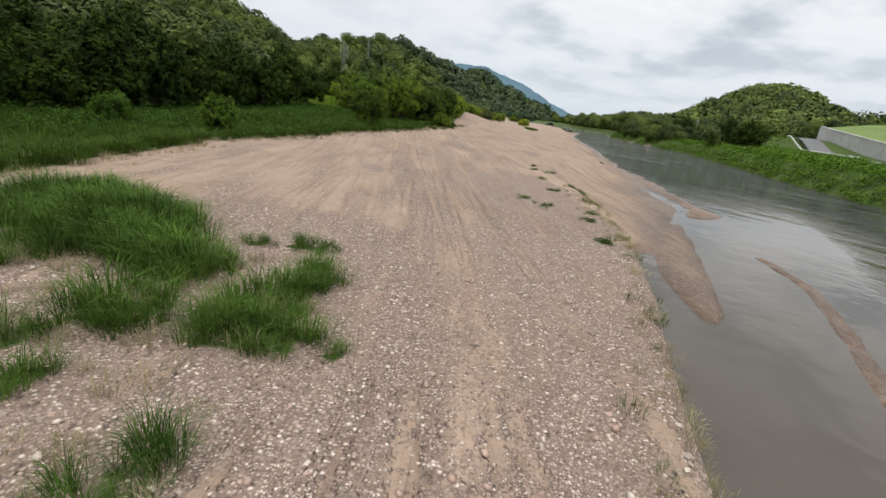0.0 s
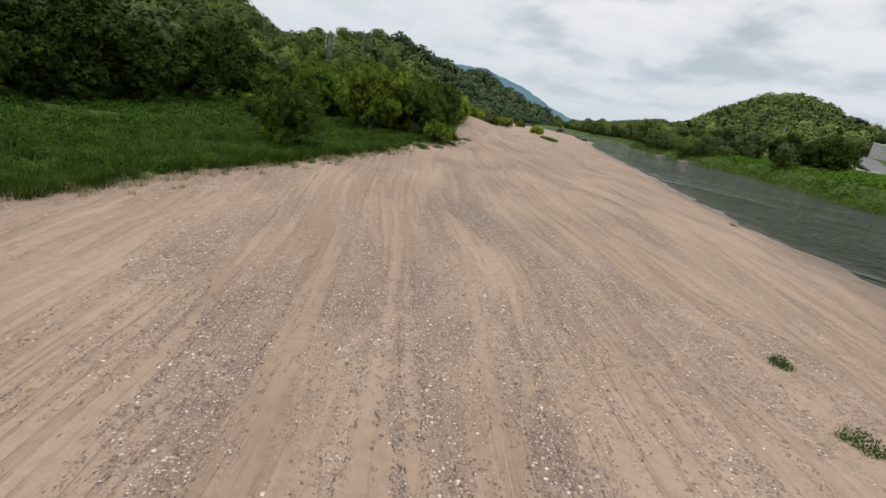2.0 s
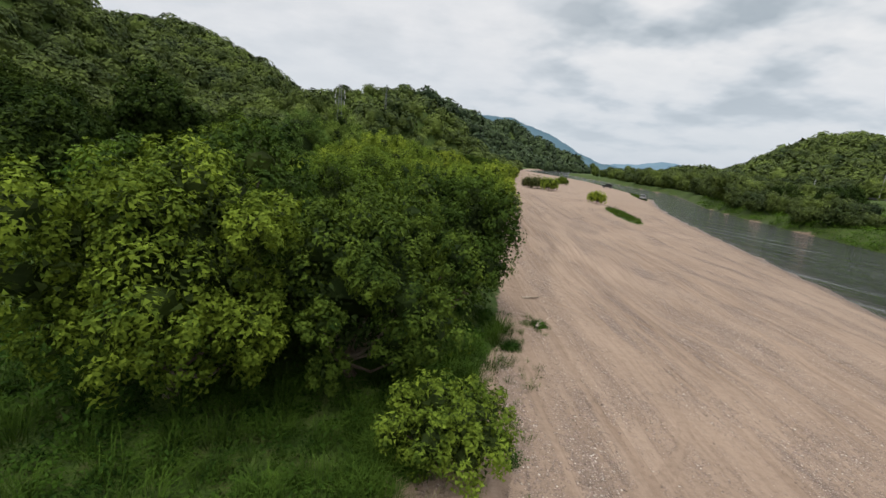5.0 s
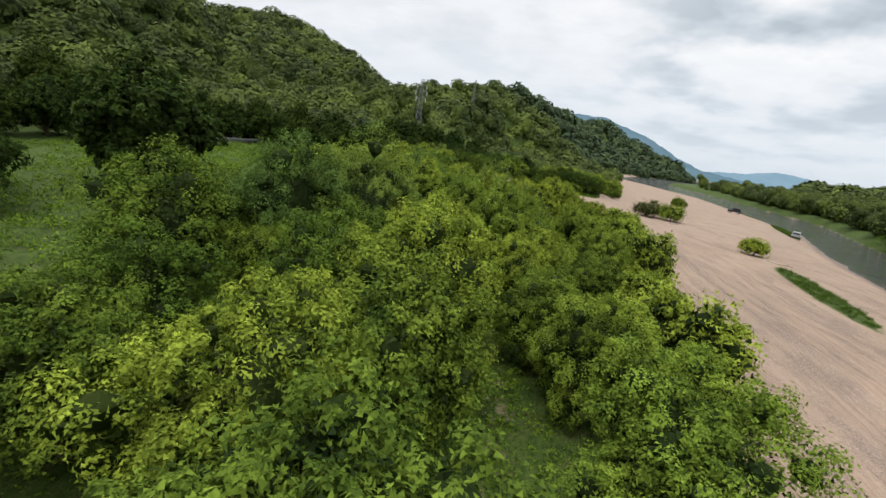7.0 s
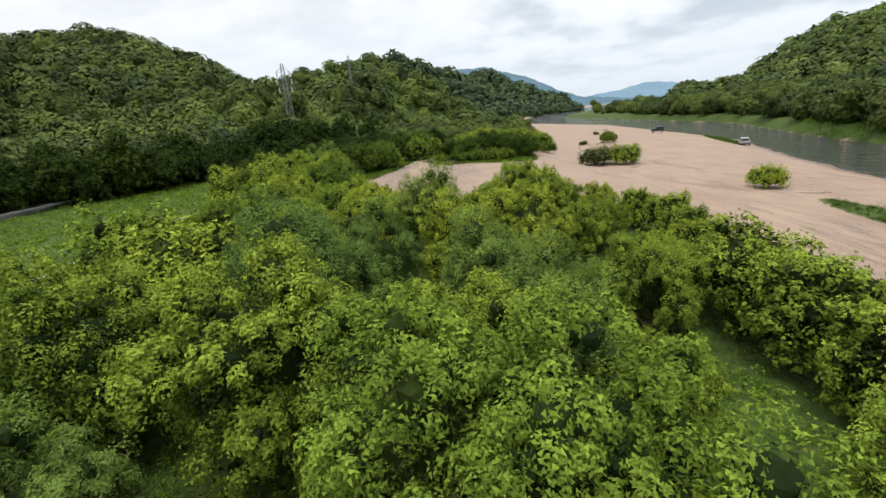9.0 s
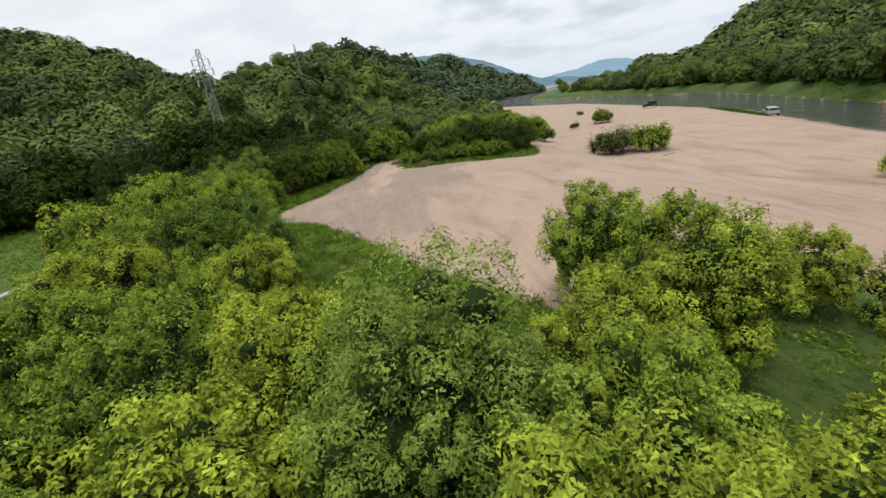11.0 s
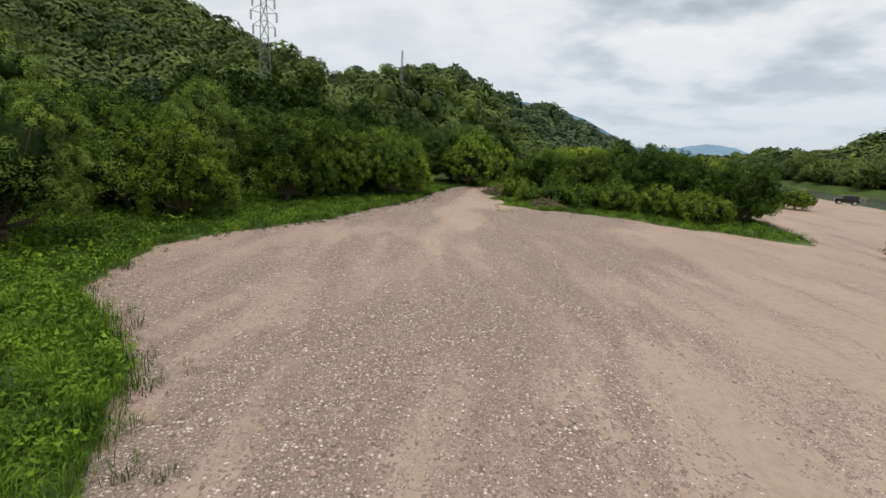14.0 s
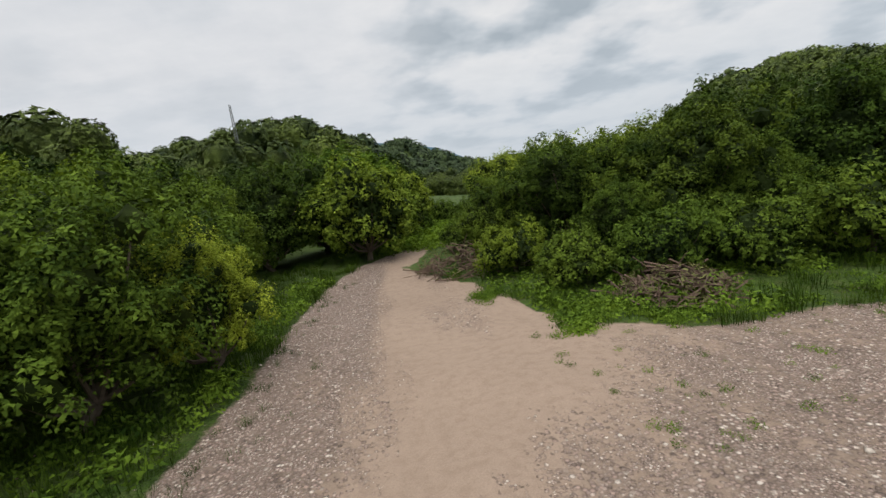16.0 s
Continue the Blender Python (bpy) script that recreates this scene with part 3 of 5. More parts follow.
# green patches on the open sand: x, y, half axes, turn
PATCHES = [(25.8, 100.5, 1.3, 9.3, -0.19), (56.0, 165, 2.0, 12, -0.35), (66, 205, 1.2, 8, -0.2)]


def ground_sheet():
    def axis(*runs):
        out = [runs[0][0]]
        for a, b, step in runs:
            n = max(1, round((b - a) / step))
            out += list(np.linspace(a, b, n + 1)[1:])
        return np.array(out)
    xs = axis((-3500, -600, 250), (-600, -200, 20), (-200, -40, 5), (-40, -14, 0.9), (-14, 19, 0.28), (19, 60, 0.8), (60, 140, 2.5), (140, 500, 12), (500, 3500, 250))
    ys = axis((-600, -40, 60), (-40, -6, 2), (-6, 60, 0.36), (60, 104, 0.6), (104, 158, 0.36), (158, 260, 1.6), (260, 600, 8), (600, 1400, 40), (1400, 4500, 300))
    X, Y = np.meshgrid(xs, ys)
    Z = height(X, Y)
    V = np.stack([X, Y, Z], -1).reshape(-1, 3)
    w, h = len(xs), len(ys)
    i = (np.arange(h - 1)[:, None] * w + np.arange(w - 1)).ravel()
    me = np_mesh("ground", V, np.stack([i, i + 1, i + w + 1, i + w], 1), M["ground"], True)
    ob = tagged(new("ground", me), "pale sand and gravel river bar with grassy margins", "ground", kind="structure")
    def put(name, a):
        at = me.attributes.new(name, "FLOAT", "POINT")
        at.data.foreach_set("value", a.ravel().astype(np.float32))
    put("grass", grass_zone(X, Y))
    put("gravel", gravel_zone(X, Y))
    put("bar", 0.06 + 0.94 * smooth((118 - Y + 0.6 * (X - 6)) / 14))
    put("wet", smooth((-0.55 - Z) / 0.6) * (X < curve(Y, *FAR_SHORE)))
    return ob


def gravel_zone(X, Y):
    g = 0.06 + 0.16 * smooth((110 - Y) / 10) + 0.0 * X
    g = np.maximum(g, 0.80 * smooth((8.2 + 0.6 * np.sin(X * 1.3) - Y) / 2.4) * (0.45 + 0.55 * smooth((2.2 + 0.5 * np.maximum(Y, 0) - X) / 1.8)) * smooth((5.6 - X) / 1.5))
    g = np.maximum(g, 0.76 * smooth((X + 2.2 + 0.10 * (Y - 8) + 0.7 * np.sin(Y * 0.9) + 0.4 * np.sin(Y * 2.3 + X)) / 2.2) * (0.55 + 0.45 * smooth((20 - Y) / 6)) * smooth((30 - Y) / 8) * smooth((6.6 + 0.12 * np.maximum(Y - 18, 0) - X) / 1.6))
    tracks = np.exp(-((X - 0.15 - 0.02 * Y) / 0.2) ** 2) + np.exp(-((X - 0.95 - 0.025 * Y) / 0.24) ** 2) + 0.7 * np.exp(-((X - 1.9 + 0.01 * Y) / 0.18) ** 2) + 0.7 * np.exp(-((X + 0.75 + 0.03 * Y) / 0.2) ** 2)
    g = g - 0.30 * tracks * smooth((20 - Y) / 5)
    g = np.maximum(g, 0.38 * smooth(1.6 - np.hypot((X - 3.8) / 2.4, (Y - 29) / 9)))
    g = np.maximum(g, 0.42 * smooth(1.6 - np.hypot((X - 9.5) / 1.8, (Y - 47) / 6)))
    g = np.maximum(g, 0.54 * smooth(1.6 - np.hypot((X + 4.5 - 0.1 * (Y - 126)) / 5.5, (Y - 126) / 11)))
    g = np.maximum(g, 0.68 * smooth(1.6 - np.hypot((X + 1.2) / 4.2, (Y - 134) / 6)))
    g = np.maximum(g, 0.80 * smooth(1.5 - np.hypot((X - 1.6) / 3.2, (Y - 139) / 3.0)))
    left = np.interp(Y, [132, 140, 143, 146, 150, 153], [-7.6, -6.0, -5.6, -5.15, -4.6, -3.5])
    g = np.maximum(g, 0.85 * smooth(1.6 - np.abs(X - left) / 1.0) * smooth((Y - 131) / 6))
    mid = np.interp(Y, [130, 139, 142, 146, 150], [-4.2, -3.7, -3.4, -3.4, -2.9])
    g = np.maximum(g, 0.72 * smooth((mid - 0.7 - X) / 0.9) * smooth((Y - 130) / 5) * (Y < 153))
    lane = smooth(1.5 - np.abs(X - mid + 0.2 * np.sin(Y * 1.1)) / np.interp(Y, [128, 136, 140, 143, 146.5], [1.2, 0.85, 0.7, 0.5, 0.3])) * smooth((Y - 124) / 16) * (Y < 148)
    g = np.maximum(g, 0.45 * smooth((-0.75 - height(X, Y)) / 0.2) * (Y < 16))
    return g * (1 - 0.85 * lane) - 0.35 * lane


ground = ground_sheet()


def river():
    ys = np.concatenate([np.linspace(-60, 260, 81), np.linspace(300, 3000, 30)])
    a, b = curve(ys, *SHORE) - 3.0, curve(ys, *FAR_SHORE) + 3.0
    us = np.linspace(0, 1, 13)
    X = a[:, None] + (b - a)[:, None] * us
    Y = np.repeat(ys[:, None], 13, 1)
    V = np.stack([X, Y, np.full_like(X, -1.15)], -1).reshape(-1, 3)
    i = (np.arange(len(ys) - 1)[:, None] * 13 + np.arange(12)).ravel()
    me = np_mesh("water", V, np.stack([i, i + 1, i + 14, i + 13], 1), M["water"])
    fast = np.maximum(smooth((us - 0.32) / 0.22), smooth((us - 0.03) / 0.08) * smooth((Y - 18) / 16)) * smooth((1.02 - us) / 0.12) * smooth((Y + 1) / 12)
    me.attributes.new("fast", "FLOAT", "POINT").data.foreach_set("value", fast.ravel().astype(np.float32))
    tagged(new("water", me), "shallow brown-grey river with ripples over a sandy bed", "river", kind="structure")


river()


# ---- trees ----
def tube(soup, pts, r0, r1, seg=6):
    pts = np.asarray(pts, float)
    n = len(pts)
    for k in range(n):
        d = unit(pts[min(k + 1, n - 1)] - pts[max(k - 1, 0)])
        s = unit(np.cross(d, [0.31, 0.95, 0.1]))
        u = np.cross(d, s)
        a = np.linspace(0, 2 * np.pi, seg, endpoint=False)[:, None]
        r = r0 + (r1 - r0) * k / (n - 1)
        ring = pts[k] + r * (np.cos(a) * s + np.sin(a) * u)
        V = ring if k == 0 else np.concatenate([V, ring])
    i, j = np.meshgrid(np.arange(n - 1), np.arange(seg), indexing="ij")
    a, b = (i * seg + j).ravel(), (i * seg + (j + 1) % seg).ravel()
    F = np.concatenate([np.stack([a, b, b + seg], 1), np.stack([a, b + seg, a + seg], 1)])
    soup.add(V, F)


def sprigs(rng, c, d, lr, n, k, length, width, droop, tall=1.2):
    """Rosettes of narrow leaves that stand out from a rounded lobe: n shoots with k leaves each."""
    q = unit(rng.normal(size=(n, 3)) + d * 0.6 + [0, 0, 0.8])
    p = c + q * lr * rng.uniform(0.86, 1.16, (n, 1)) * [1, 1, tall]
    q, p = np.repeat(q, k, 0), np.repeat(p, k, 0)
    m = n * k
    side = unit(np.cross(q, rng.normal(size=(m, 3))))
    way = unit(q * rng.uniform(0.15, 0.75, (m, 1)) + side + [0, 0, 0.12 - droop])
    face = unit(q - way * np.sum(q * way, 1, keepdims=True) + rng.normal(size=(m, 3)) * 0.18)
    s = unit(np.cross(way, face))
    L = length * rng.uniform(0.6, 1.3, (m, 1))
    W = width * rng.uniform(0.75, 1.25, (m, 1)) * 0.5
    mid = p + way * L * 0.45 + face * L * 0.06
    V = np.stack([p, mid + s * W, p + way * L, mid - s * W], 1).reshape(-1, 3)
    i = np.arange(m)[:, None] * 4
    return V, np.concatenate([i + [0, 1, 2], i + [0, 2, 3]])


def tree_meshes(seed, h, r, lobes, clumps, shoots, fill, leaf, wide, mat, droop=0.0, spread=0.30, k=5):
    """Trunk, near-black shade core and crown of one tree: limbs carry rounded lobes, lobes carry clumps of shoots,
    shoots carry rosettes of leaves.
    """
    rng = np.random.default_rng(seed)
    wood, crown, heart = Soup(), Soup(), Soup()
    fork = np.array([rng.normal() * 0.15, rng.normal() * 0.15, 0.25 + 0.03 * h])
    tube(wood, [np.array([0, 0, -0.15]), fork * [0.6, 0.6, 0.5], fork], 0.05 + 0.022 * h, 0.04 + 0.012 * h, 7)
    mid = np.array([0, 0, h * 0.47])
    rad = np.array([r, r, h * 0.47])
    # a few great limbs bulge the crown unevenly
    big = unit(rng.normal(size=(6, 3)) * [1, 1, 0.55] + [0, 0, 0.25])
    def bulge(d):
        return 0.80 + 0.28 * np.max(np.clip(d @ big.T, 0, 1) ** 4, axis=1)
    i = np.arange(lobes)
    z = -0.92 + 1.88 * (i + 0.5) / lobes
    a = i * 2.39996 + rng.normal(size=lobes) * 0.35
    w = np.where(z < 0, np.sqrt(1 - (0.6 * z) ** 2), np.sqrt(np.maximum(0.02, 1 - z * z)))
    D = np.stack([np.cos(a) * w, np.sin(a) * w, z], 1) + rng.normal(size=(lobes, 3)) * 0.08
    R = r * spread * rng.choice([0.62, 0.8, 1.0, 1.2], lobes) * rng.uniform(0.9, 1.1, lobes)
    C = mid + D * (rad - 0.5 * r * spread) * (bulge(unit(D)) * rng.uniform(0.66, 1.10, lobes))[:, None]
    C[:, 2] = np.maximum(C[:, 2], R * 0.7)
    D = unit(D)
    for c in C[:: max(1, lobes // 12)]:
        tube(wood, [fork, fork + (c - fork) * 0.5 - [0, 0, 0.06 * h], c], 0.02 + 0.008 * h, 0.012, 5)
    # cores and old leaves fill crown and lobes, coloured near-black to paint inner shade
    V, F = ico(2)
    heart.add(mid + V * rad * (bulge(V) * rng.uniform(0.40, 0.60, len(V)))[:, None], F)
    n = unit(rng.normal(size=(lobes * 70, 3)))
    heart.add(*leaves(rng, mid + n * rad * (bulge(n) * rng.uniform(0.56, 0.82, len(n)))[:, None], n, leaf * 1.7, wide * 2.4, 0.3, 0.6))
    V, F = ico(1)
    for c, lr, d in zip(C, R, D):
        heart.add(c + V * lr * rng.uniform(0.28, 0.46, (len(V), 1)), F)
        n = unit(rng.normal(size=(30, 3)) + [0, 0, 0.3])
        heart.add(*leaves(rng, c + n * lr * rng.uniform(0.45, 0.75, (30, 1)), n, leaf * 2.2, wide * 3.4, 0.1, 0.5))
        # small rounded clumps sit on the upper and outer side of the lobe
        i = np.arange(clumps)
        z = 1 - 1.45 * (i + 0.5) / clumps
        a = i * 2.39996 + rng.uniform(0, 6.28)
        w = np.sqrt(1 - z * z)
        up = unit(d * 0.6 + [0, 0, 0.8])
        e1 = unit(np.cross(up, [0.3, 0.9, 0.1]))
        e2 = np.cross(up, e1)
        Q = unit(np.outer(z, up) + np.outer(w * np.cos(a), e1) + np.outer(w * np.sin(a), e2) + rng.normal(size=(clumps, 3)) * 0.12)
        for q in Q:
            cr = lr * 2.0 / math.sqrt(clumps) * 0.62 * rng.uniform(0.75, 1.2)
            p = c + q * lr * rng.uniform(0.62, 0.92)
            n = unit(rng.normal(size=(fill, 3)) + q * 0.5 + [0, 0, 0.5])
            crown.add(*leaves(rng, p + n * cr * rng.uniform(0.55, 1.0, (fill, 1)) * [1, 1, 1.15], n, leaf * 1.3, wide * 2.0, 0.12, 0.25))
            crown.add(*sprigs(rng, p, q, cr, shoots, k, leaf, wide, droop))
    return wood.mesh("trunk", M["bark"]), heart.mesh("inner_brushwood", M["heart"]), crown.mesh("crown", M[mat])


KINDS = {}


def tree_kind(key, label, category, *args):
    KINDS[key] = (*tree_meshes(*args), label, category, args[1])


def plant(key, x, y, scale=1.0, turn=0.0, name="tree", group="", label="", top=None):
    trunk, heart, crown, lab, cat, h = KINDS[key]
    z = gz(x, y)
    if top is not None:
        scale = min(scale, max(0.35, (top - z) / (h * 1.04)))
    ob = thing(name, x, y, z, turn)
    ob.scale = (scale,) * 3
    as_part("trunk", trunk, ob)
    tagged(as_part("inner_brushwood", heart, ob, "near-black core with old leaves, painted as the crown's inner shade"), kind="stuff")
    as_part("crown", crown, ob)
    return tagged(ob, label or lab, cat, group)


WILLOW = "dense light-green willow with a rounded lumpy crown"
DARK = "dark green broadleaf tree with a dense crown"
MID = "green broadleaf tree with a dense bushy crown"
OSIER = "grey-green willow with drooping narrow leaves and an uneven crown"
for n in range(4):
    tree_kind(f"willow{n}", WILLOW, "tree", 11 + n, 4.6, 2.0, 38, 9, 12, 88, 0.058, 0.026, "leaf", 0.0, 0.31)
for n in range(2):
    tree_kind(f"osier{n}", OSIER, "tree", 25 + n, 4.8, 2.0, 38, 9, 15, 110, 0.058, 0.0165, "osier", 0.4, 0.31)
for n in range(3):
    tree_kind(f"far{n}", WILLOW, "tree", 31 + n, 4.8, 2.2, 36, 8, 4, 24, 0.12, 0.056, "leaf", 0.0, 0.31)
for n in range(3):
    tree_kind(f"dark{n}", DARK, "tree", 51 + n, 7.5, 3.4, 44, 8, 4, 26, 0.25, 0.115, "leaf_dark", 0.0, 0.27)
for n in range(3):
    tree_kind(f"mid{n}", MID, "tree", 91 + n, 4.4, 2.0, 38, 9, 11, 84, 0.062, 0.029, "leaf_mid", 0.0, 0.31)
for n in range(2):
    tree_kind(f"deep{n}", DARK, "tree", 101 + n, 4.6, 2.1, 36, 9, 10, 64, 0.074, 0.034, "leaf_deep", 0.1, 0.31)
for n in range(2):
    tree_kind(f"fresh{n}", "bright green spreading young tree with layered leaves", "tree", 61 + n, 4.2, 2.0, 36, 8, 9, 44, 0.095, 0.042, "leaf_fresh", 0.2, 0.30)
for n in range(2):
    tree_kind(f"shrub{n}", "low bushy green shrub", "bush", 71 + n, 1.7, 1.35, 18, 7, 9, 40, 0.07, 0.032, "leaf_mid", 0.15, 0.36)
tree_kind("sallow", "pale green rounded bush on sand", "bush", 85, 1.7, 1.35, 18, 7, 6, 28, 0.09, 0.040, "leaf", 0.0, 0.36)
tree_kind("dry", "scrubby brownish shrub with thin twigs in sand", "bush", 81, 1.5, 1.4, 18, 7, 4, 9, 0.08, 0.030, "leaf_dry", 0.0, 0.36)


def camera_clear(x, y):
    """Height below which crowns stay where the flight passes."""
    line = np.interp(y, [30, 44, 59, 77, 86, 102, 111, 122, 140], [1.3, 2.0, 0, -2.4, -2.5, -2.4, -2.7, -3.7, -4])
    lim = np.interp(y, [30, 44, 50, 59, 64, 70, 77, 90, 98, 102, 111, 122, 140], [3, 4.2, 5.2, 5.8, 6.3, 6.8, 6.9, 6.8, 6.6, 6.2, 5.0, 4.2, 3.5])
    return lim if abs(x - line) < 3.2 else 99


def belt(x, y):
    """Where the willow wood stands."""
    if 49.5 < y < 105:
        r = np.interp(y, [49, 55, 60, 66, 70, 77, 86, 91, 98, 105], [2.0, 3.2, 3.6, 3.9, 4.9, 5.6, 6.6, 7.1, 8.9, 7.6])
        left = np.interp(y, [49, 55, 60, 70, 80, 90, 100, 105], [-3.4, -3.8, -11, -13, -14, -14, -14, -15])
        if not left < x < r:
            return False
        if 63 < y < 71.5 and abs(x - 0.4) < 2.0 or 66 < y < 71 and -13 < x < -8.5 or 91 < y < 94.6 and -0.5 < x < 4.0:
            return False
        if y > 97 and x > -4.5 and x < 3 and y > 101:
            return False
        return True
    if 105 <= y < 128:
        r = np.interp(y, [105, 110, 114, 119, 124, 128], [-9.6, -8.6, -9.8, -13, -17, -20])
        return np.interp(y, [105, 112, 116, 122, 128], [-14, -14.2, -17, -22.5, -25]) < x < r
    return False


wood_rng = random.Random(5)
spots = []


def far_enough(x, y, d):
    return all((x - a) ** 2 + (y - b) ** 2 > d * d for a, b in spots)


def willow_wood():
    group = "willow wood on the river island"
    # x, y, height of the crown's top, kind
    tops = [(-6.4, 77.2, 8.2, "osier"), (-8.6, 75.2, 7.8, "osier"), (-1.9, 70.2, 6.9, "willow"), (-11.3, 75.2, 6.2, "mid"), (-3.4, 65.2, 6.0, "willow"), (2.9, 70.6, 5.2, "willow"), (-2.6, 98.6, 7.2, "osier"), (-0.7, 90.4, 6.4, "osier"), (-6.2, 86.0, 7.3, "willow"), (-0.6, 82.4, 6.7, "willow"), (-2.9, 83.4, 6.8, "willow"), (0.4, 87.2, 6.1, "osier"), (5.6, 103.6, 5.0, "mid"), (5.6, 98.0, 5.0, "mid"), (5.4, 92.0, 4.6, "willow"), (1.8, 85.2, 4.6, "mid"), (1.3, 79.6, 5.3, "willow"), (0.4, 76.5, 5.2, "willow"), (4.5, 82.0, 5.2, "willow"), (3.6, 77.6, 4.8, "mid"), (-5.2, 80.2, 6.0, "osier"), (-2.9, 78.2, 5.6, "osier"), (-9.9, 109.8, 7.0, "mid"), (-10.4, 113.2, 7.1, "mid"), (-11.6, 120.0, 7.0, "osier"), (-8.3, 111.2, 6.4, "osier"), (-15.0, 127.0, 7.4, "osier"), (-7.2, 106.7, 6.1, "willow"), (-8.4, 104.4, 6.0, "willow"), (-5.6, 103.6, 5.2, "willow"), (0.8, 99.8, 5.8, "willow"), (-5.6, 97.2, 6.6, "willow"), (-7.6, 101.2, 6.3, "willow"), (3.6, 101.4, 6.5, "willow"), (-10.4, 87.0, 7.0, "willow"), (-12.2, 84.0, 7.2, "mid"), (-13.4, 88.6, 7.0, "willow")]
    for x, y, top, key in tops:
        spots.append((x, y))
        plant(f"{key}{wood_rng.randrange(2)}", x, y, (top - gz(x, y)) / (KINDS[key + "0"][5] * 1.02), wood_rng.uniform(0, 360), group=group)
    fixed = [(0.6, 51.2, 1.08), (-2.6, 52.6, 1.1), (2.6, 55.5, 0.95), (3.5, 66.4, 0.9), (6.4, 79.2, 0.52), (-1.4, 95.0, 0.95), (4.4, 97.0, 0.62), (7.2, 102.4, 0.55), (-9.4, 108.2, 0.72), (-11.4, 106.9, 0.95), (-10.6, 103.4, 0.9), (-12.0, 110.6, 0.95), (-10.6, 116.9, 1.05), (-4.9, 100.8, 0.9), (-0.2, 97.6, 0.85)]
    for x, y, s in fixed:
        spots.append((x, y))
        plant(f"deep{wood_rng.randrange(2)}" if y < 57 else f"willow{wood_rng.randrange(4)}", x, y, s, wood_rng.uniform(0, 360), group=group, top=camera_clear(x, y))
    # the low outer row towards the open sand
    for y in np.arange(61.0, 104.5, 2.2):
        x = np.interp(y, [60, 66, 70, 77, 86, 91, 98, 105], [3.6, 4.1, 5.1, 6.0, 7.0, 7.4, 9.2, 8.2]) + wood_rng.uniform(-0.4, 0.1)
        if far_enough(x, y, 1.9):
            spots.append((x, y))
            plant(f"far{wood_rng.randrange(3)}", x, y, wood_rng.uniform(0.58, 0.8) * (0.72 if y > 91 else 1), wood_rng.uniform(0, 360), group=group)
    for _ in range(6000):
        y = wood_rng.uniform(49.5, 128)
        x = wood_rng.uniform(-32, 12)
        if not belt(x, y) or not far_enough(x, y, 2.6 if x > -12 else 3.2):
            continue
        spots.append((x, y))
        line = np.interp(y, [44, 59, 77, 86, 102, 120], [2.0, 0, -2.4, -2.4, -2.7, -4])
        nearby = (abs(x - line) < 7 or y > 101 and x > -14) and y < 118
        edge = np.interp(y, [49, 55, 60, 70, 80, 90, 100, 105], [2.0, 2.8, 3.4, 4.8, 6.0, 7.0, 8.6, 7.0])
        cap = min(camera_clear(x, y), (7.4 if x < -6 and y < 97 else 6.5) if y < 104 else np.interp(y, [104, 112, 118], [6.4, 6.8, 7.8]))
        low = 0.82 if y > 62 and x > edge - 3.2 and y < 105 else 1.0
        key = f"willow{wood_rng.randrange(4)}" if nearby else f"far{wood_rng.randrange(3)}"
        if y < 68 or y < 79 and x < -3 or wood_rng.random() < 0.06:
            key = f"mid{wood_rng.randrange(3)}"
        elif nearby and wood_rng.random() < (0.45 if y > 74 and x < 0 else 0.12):
            key = f"osier{wood_rng.randrange(2)}"
        plant(key, x, y, low * wood_rng.choice([0.7, 0.8, 0.95, 1.05, 1.15]) * wood_rng.uniform(0.93, 1.05), wood_rng.uniform(0, 360), group=group, top=cap)


willow_wood()


def crown_blob(rng, lod):
    V, F = ico(2 if lod == 0 else 1)
    k = 1 + 0.16 * np.sin(V[:, :1] * 4.1 + rng.uniform(0, 6)) * np.sin(V[:, 1:2] * 3.7 + rng.uniform(0, 6)) + rng.normal(size=(len(V), 1)) * 0.09
    V = V * k * [1, 1, 0.9]
    s = Soup()
    s.add(V * (0.72, 0.76, 0.85)[lod], F)
    n = (420, 170, 80)[lod]
    d = unit(rng.normal(size=(n, 3)) + [0, 0, 0.5])
    s.add(*leaves(rng, d * rng.uniform(0.85, 1.08, (n, 1)) * [1, 1, 0.9], d, (0.23, 0.28, 0.42)[lod], (0.19, 0.23, 0.36)[lod], 0.15, 0.3))
    return np.concatenate(s.V), np.concatenate(s.F)


# ---- trees round the meadow, the glade and on the other bank ----
BANK_VINES = []


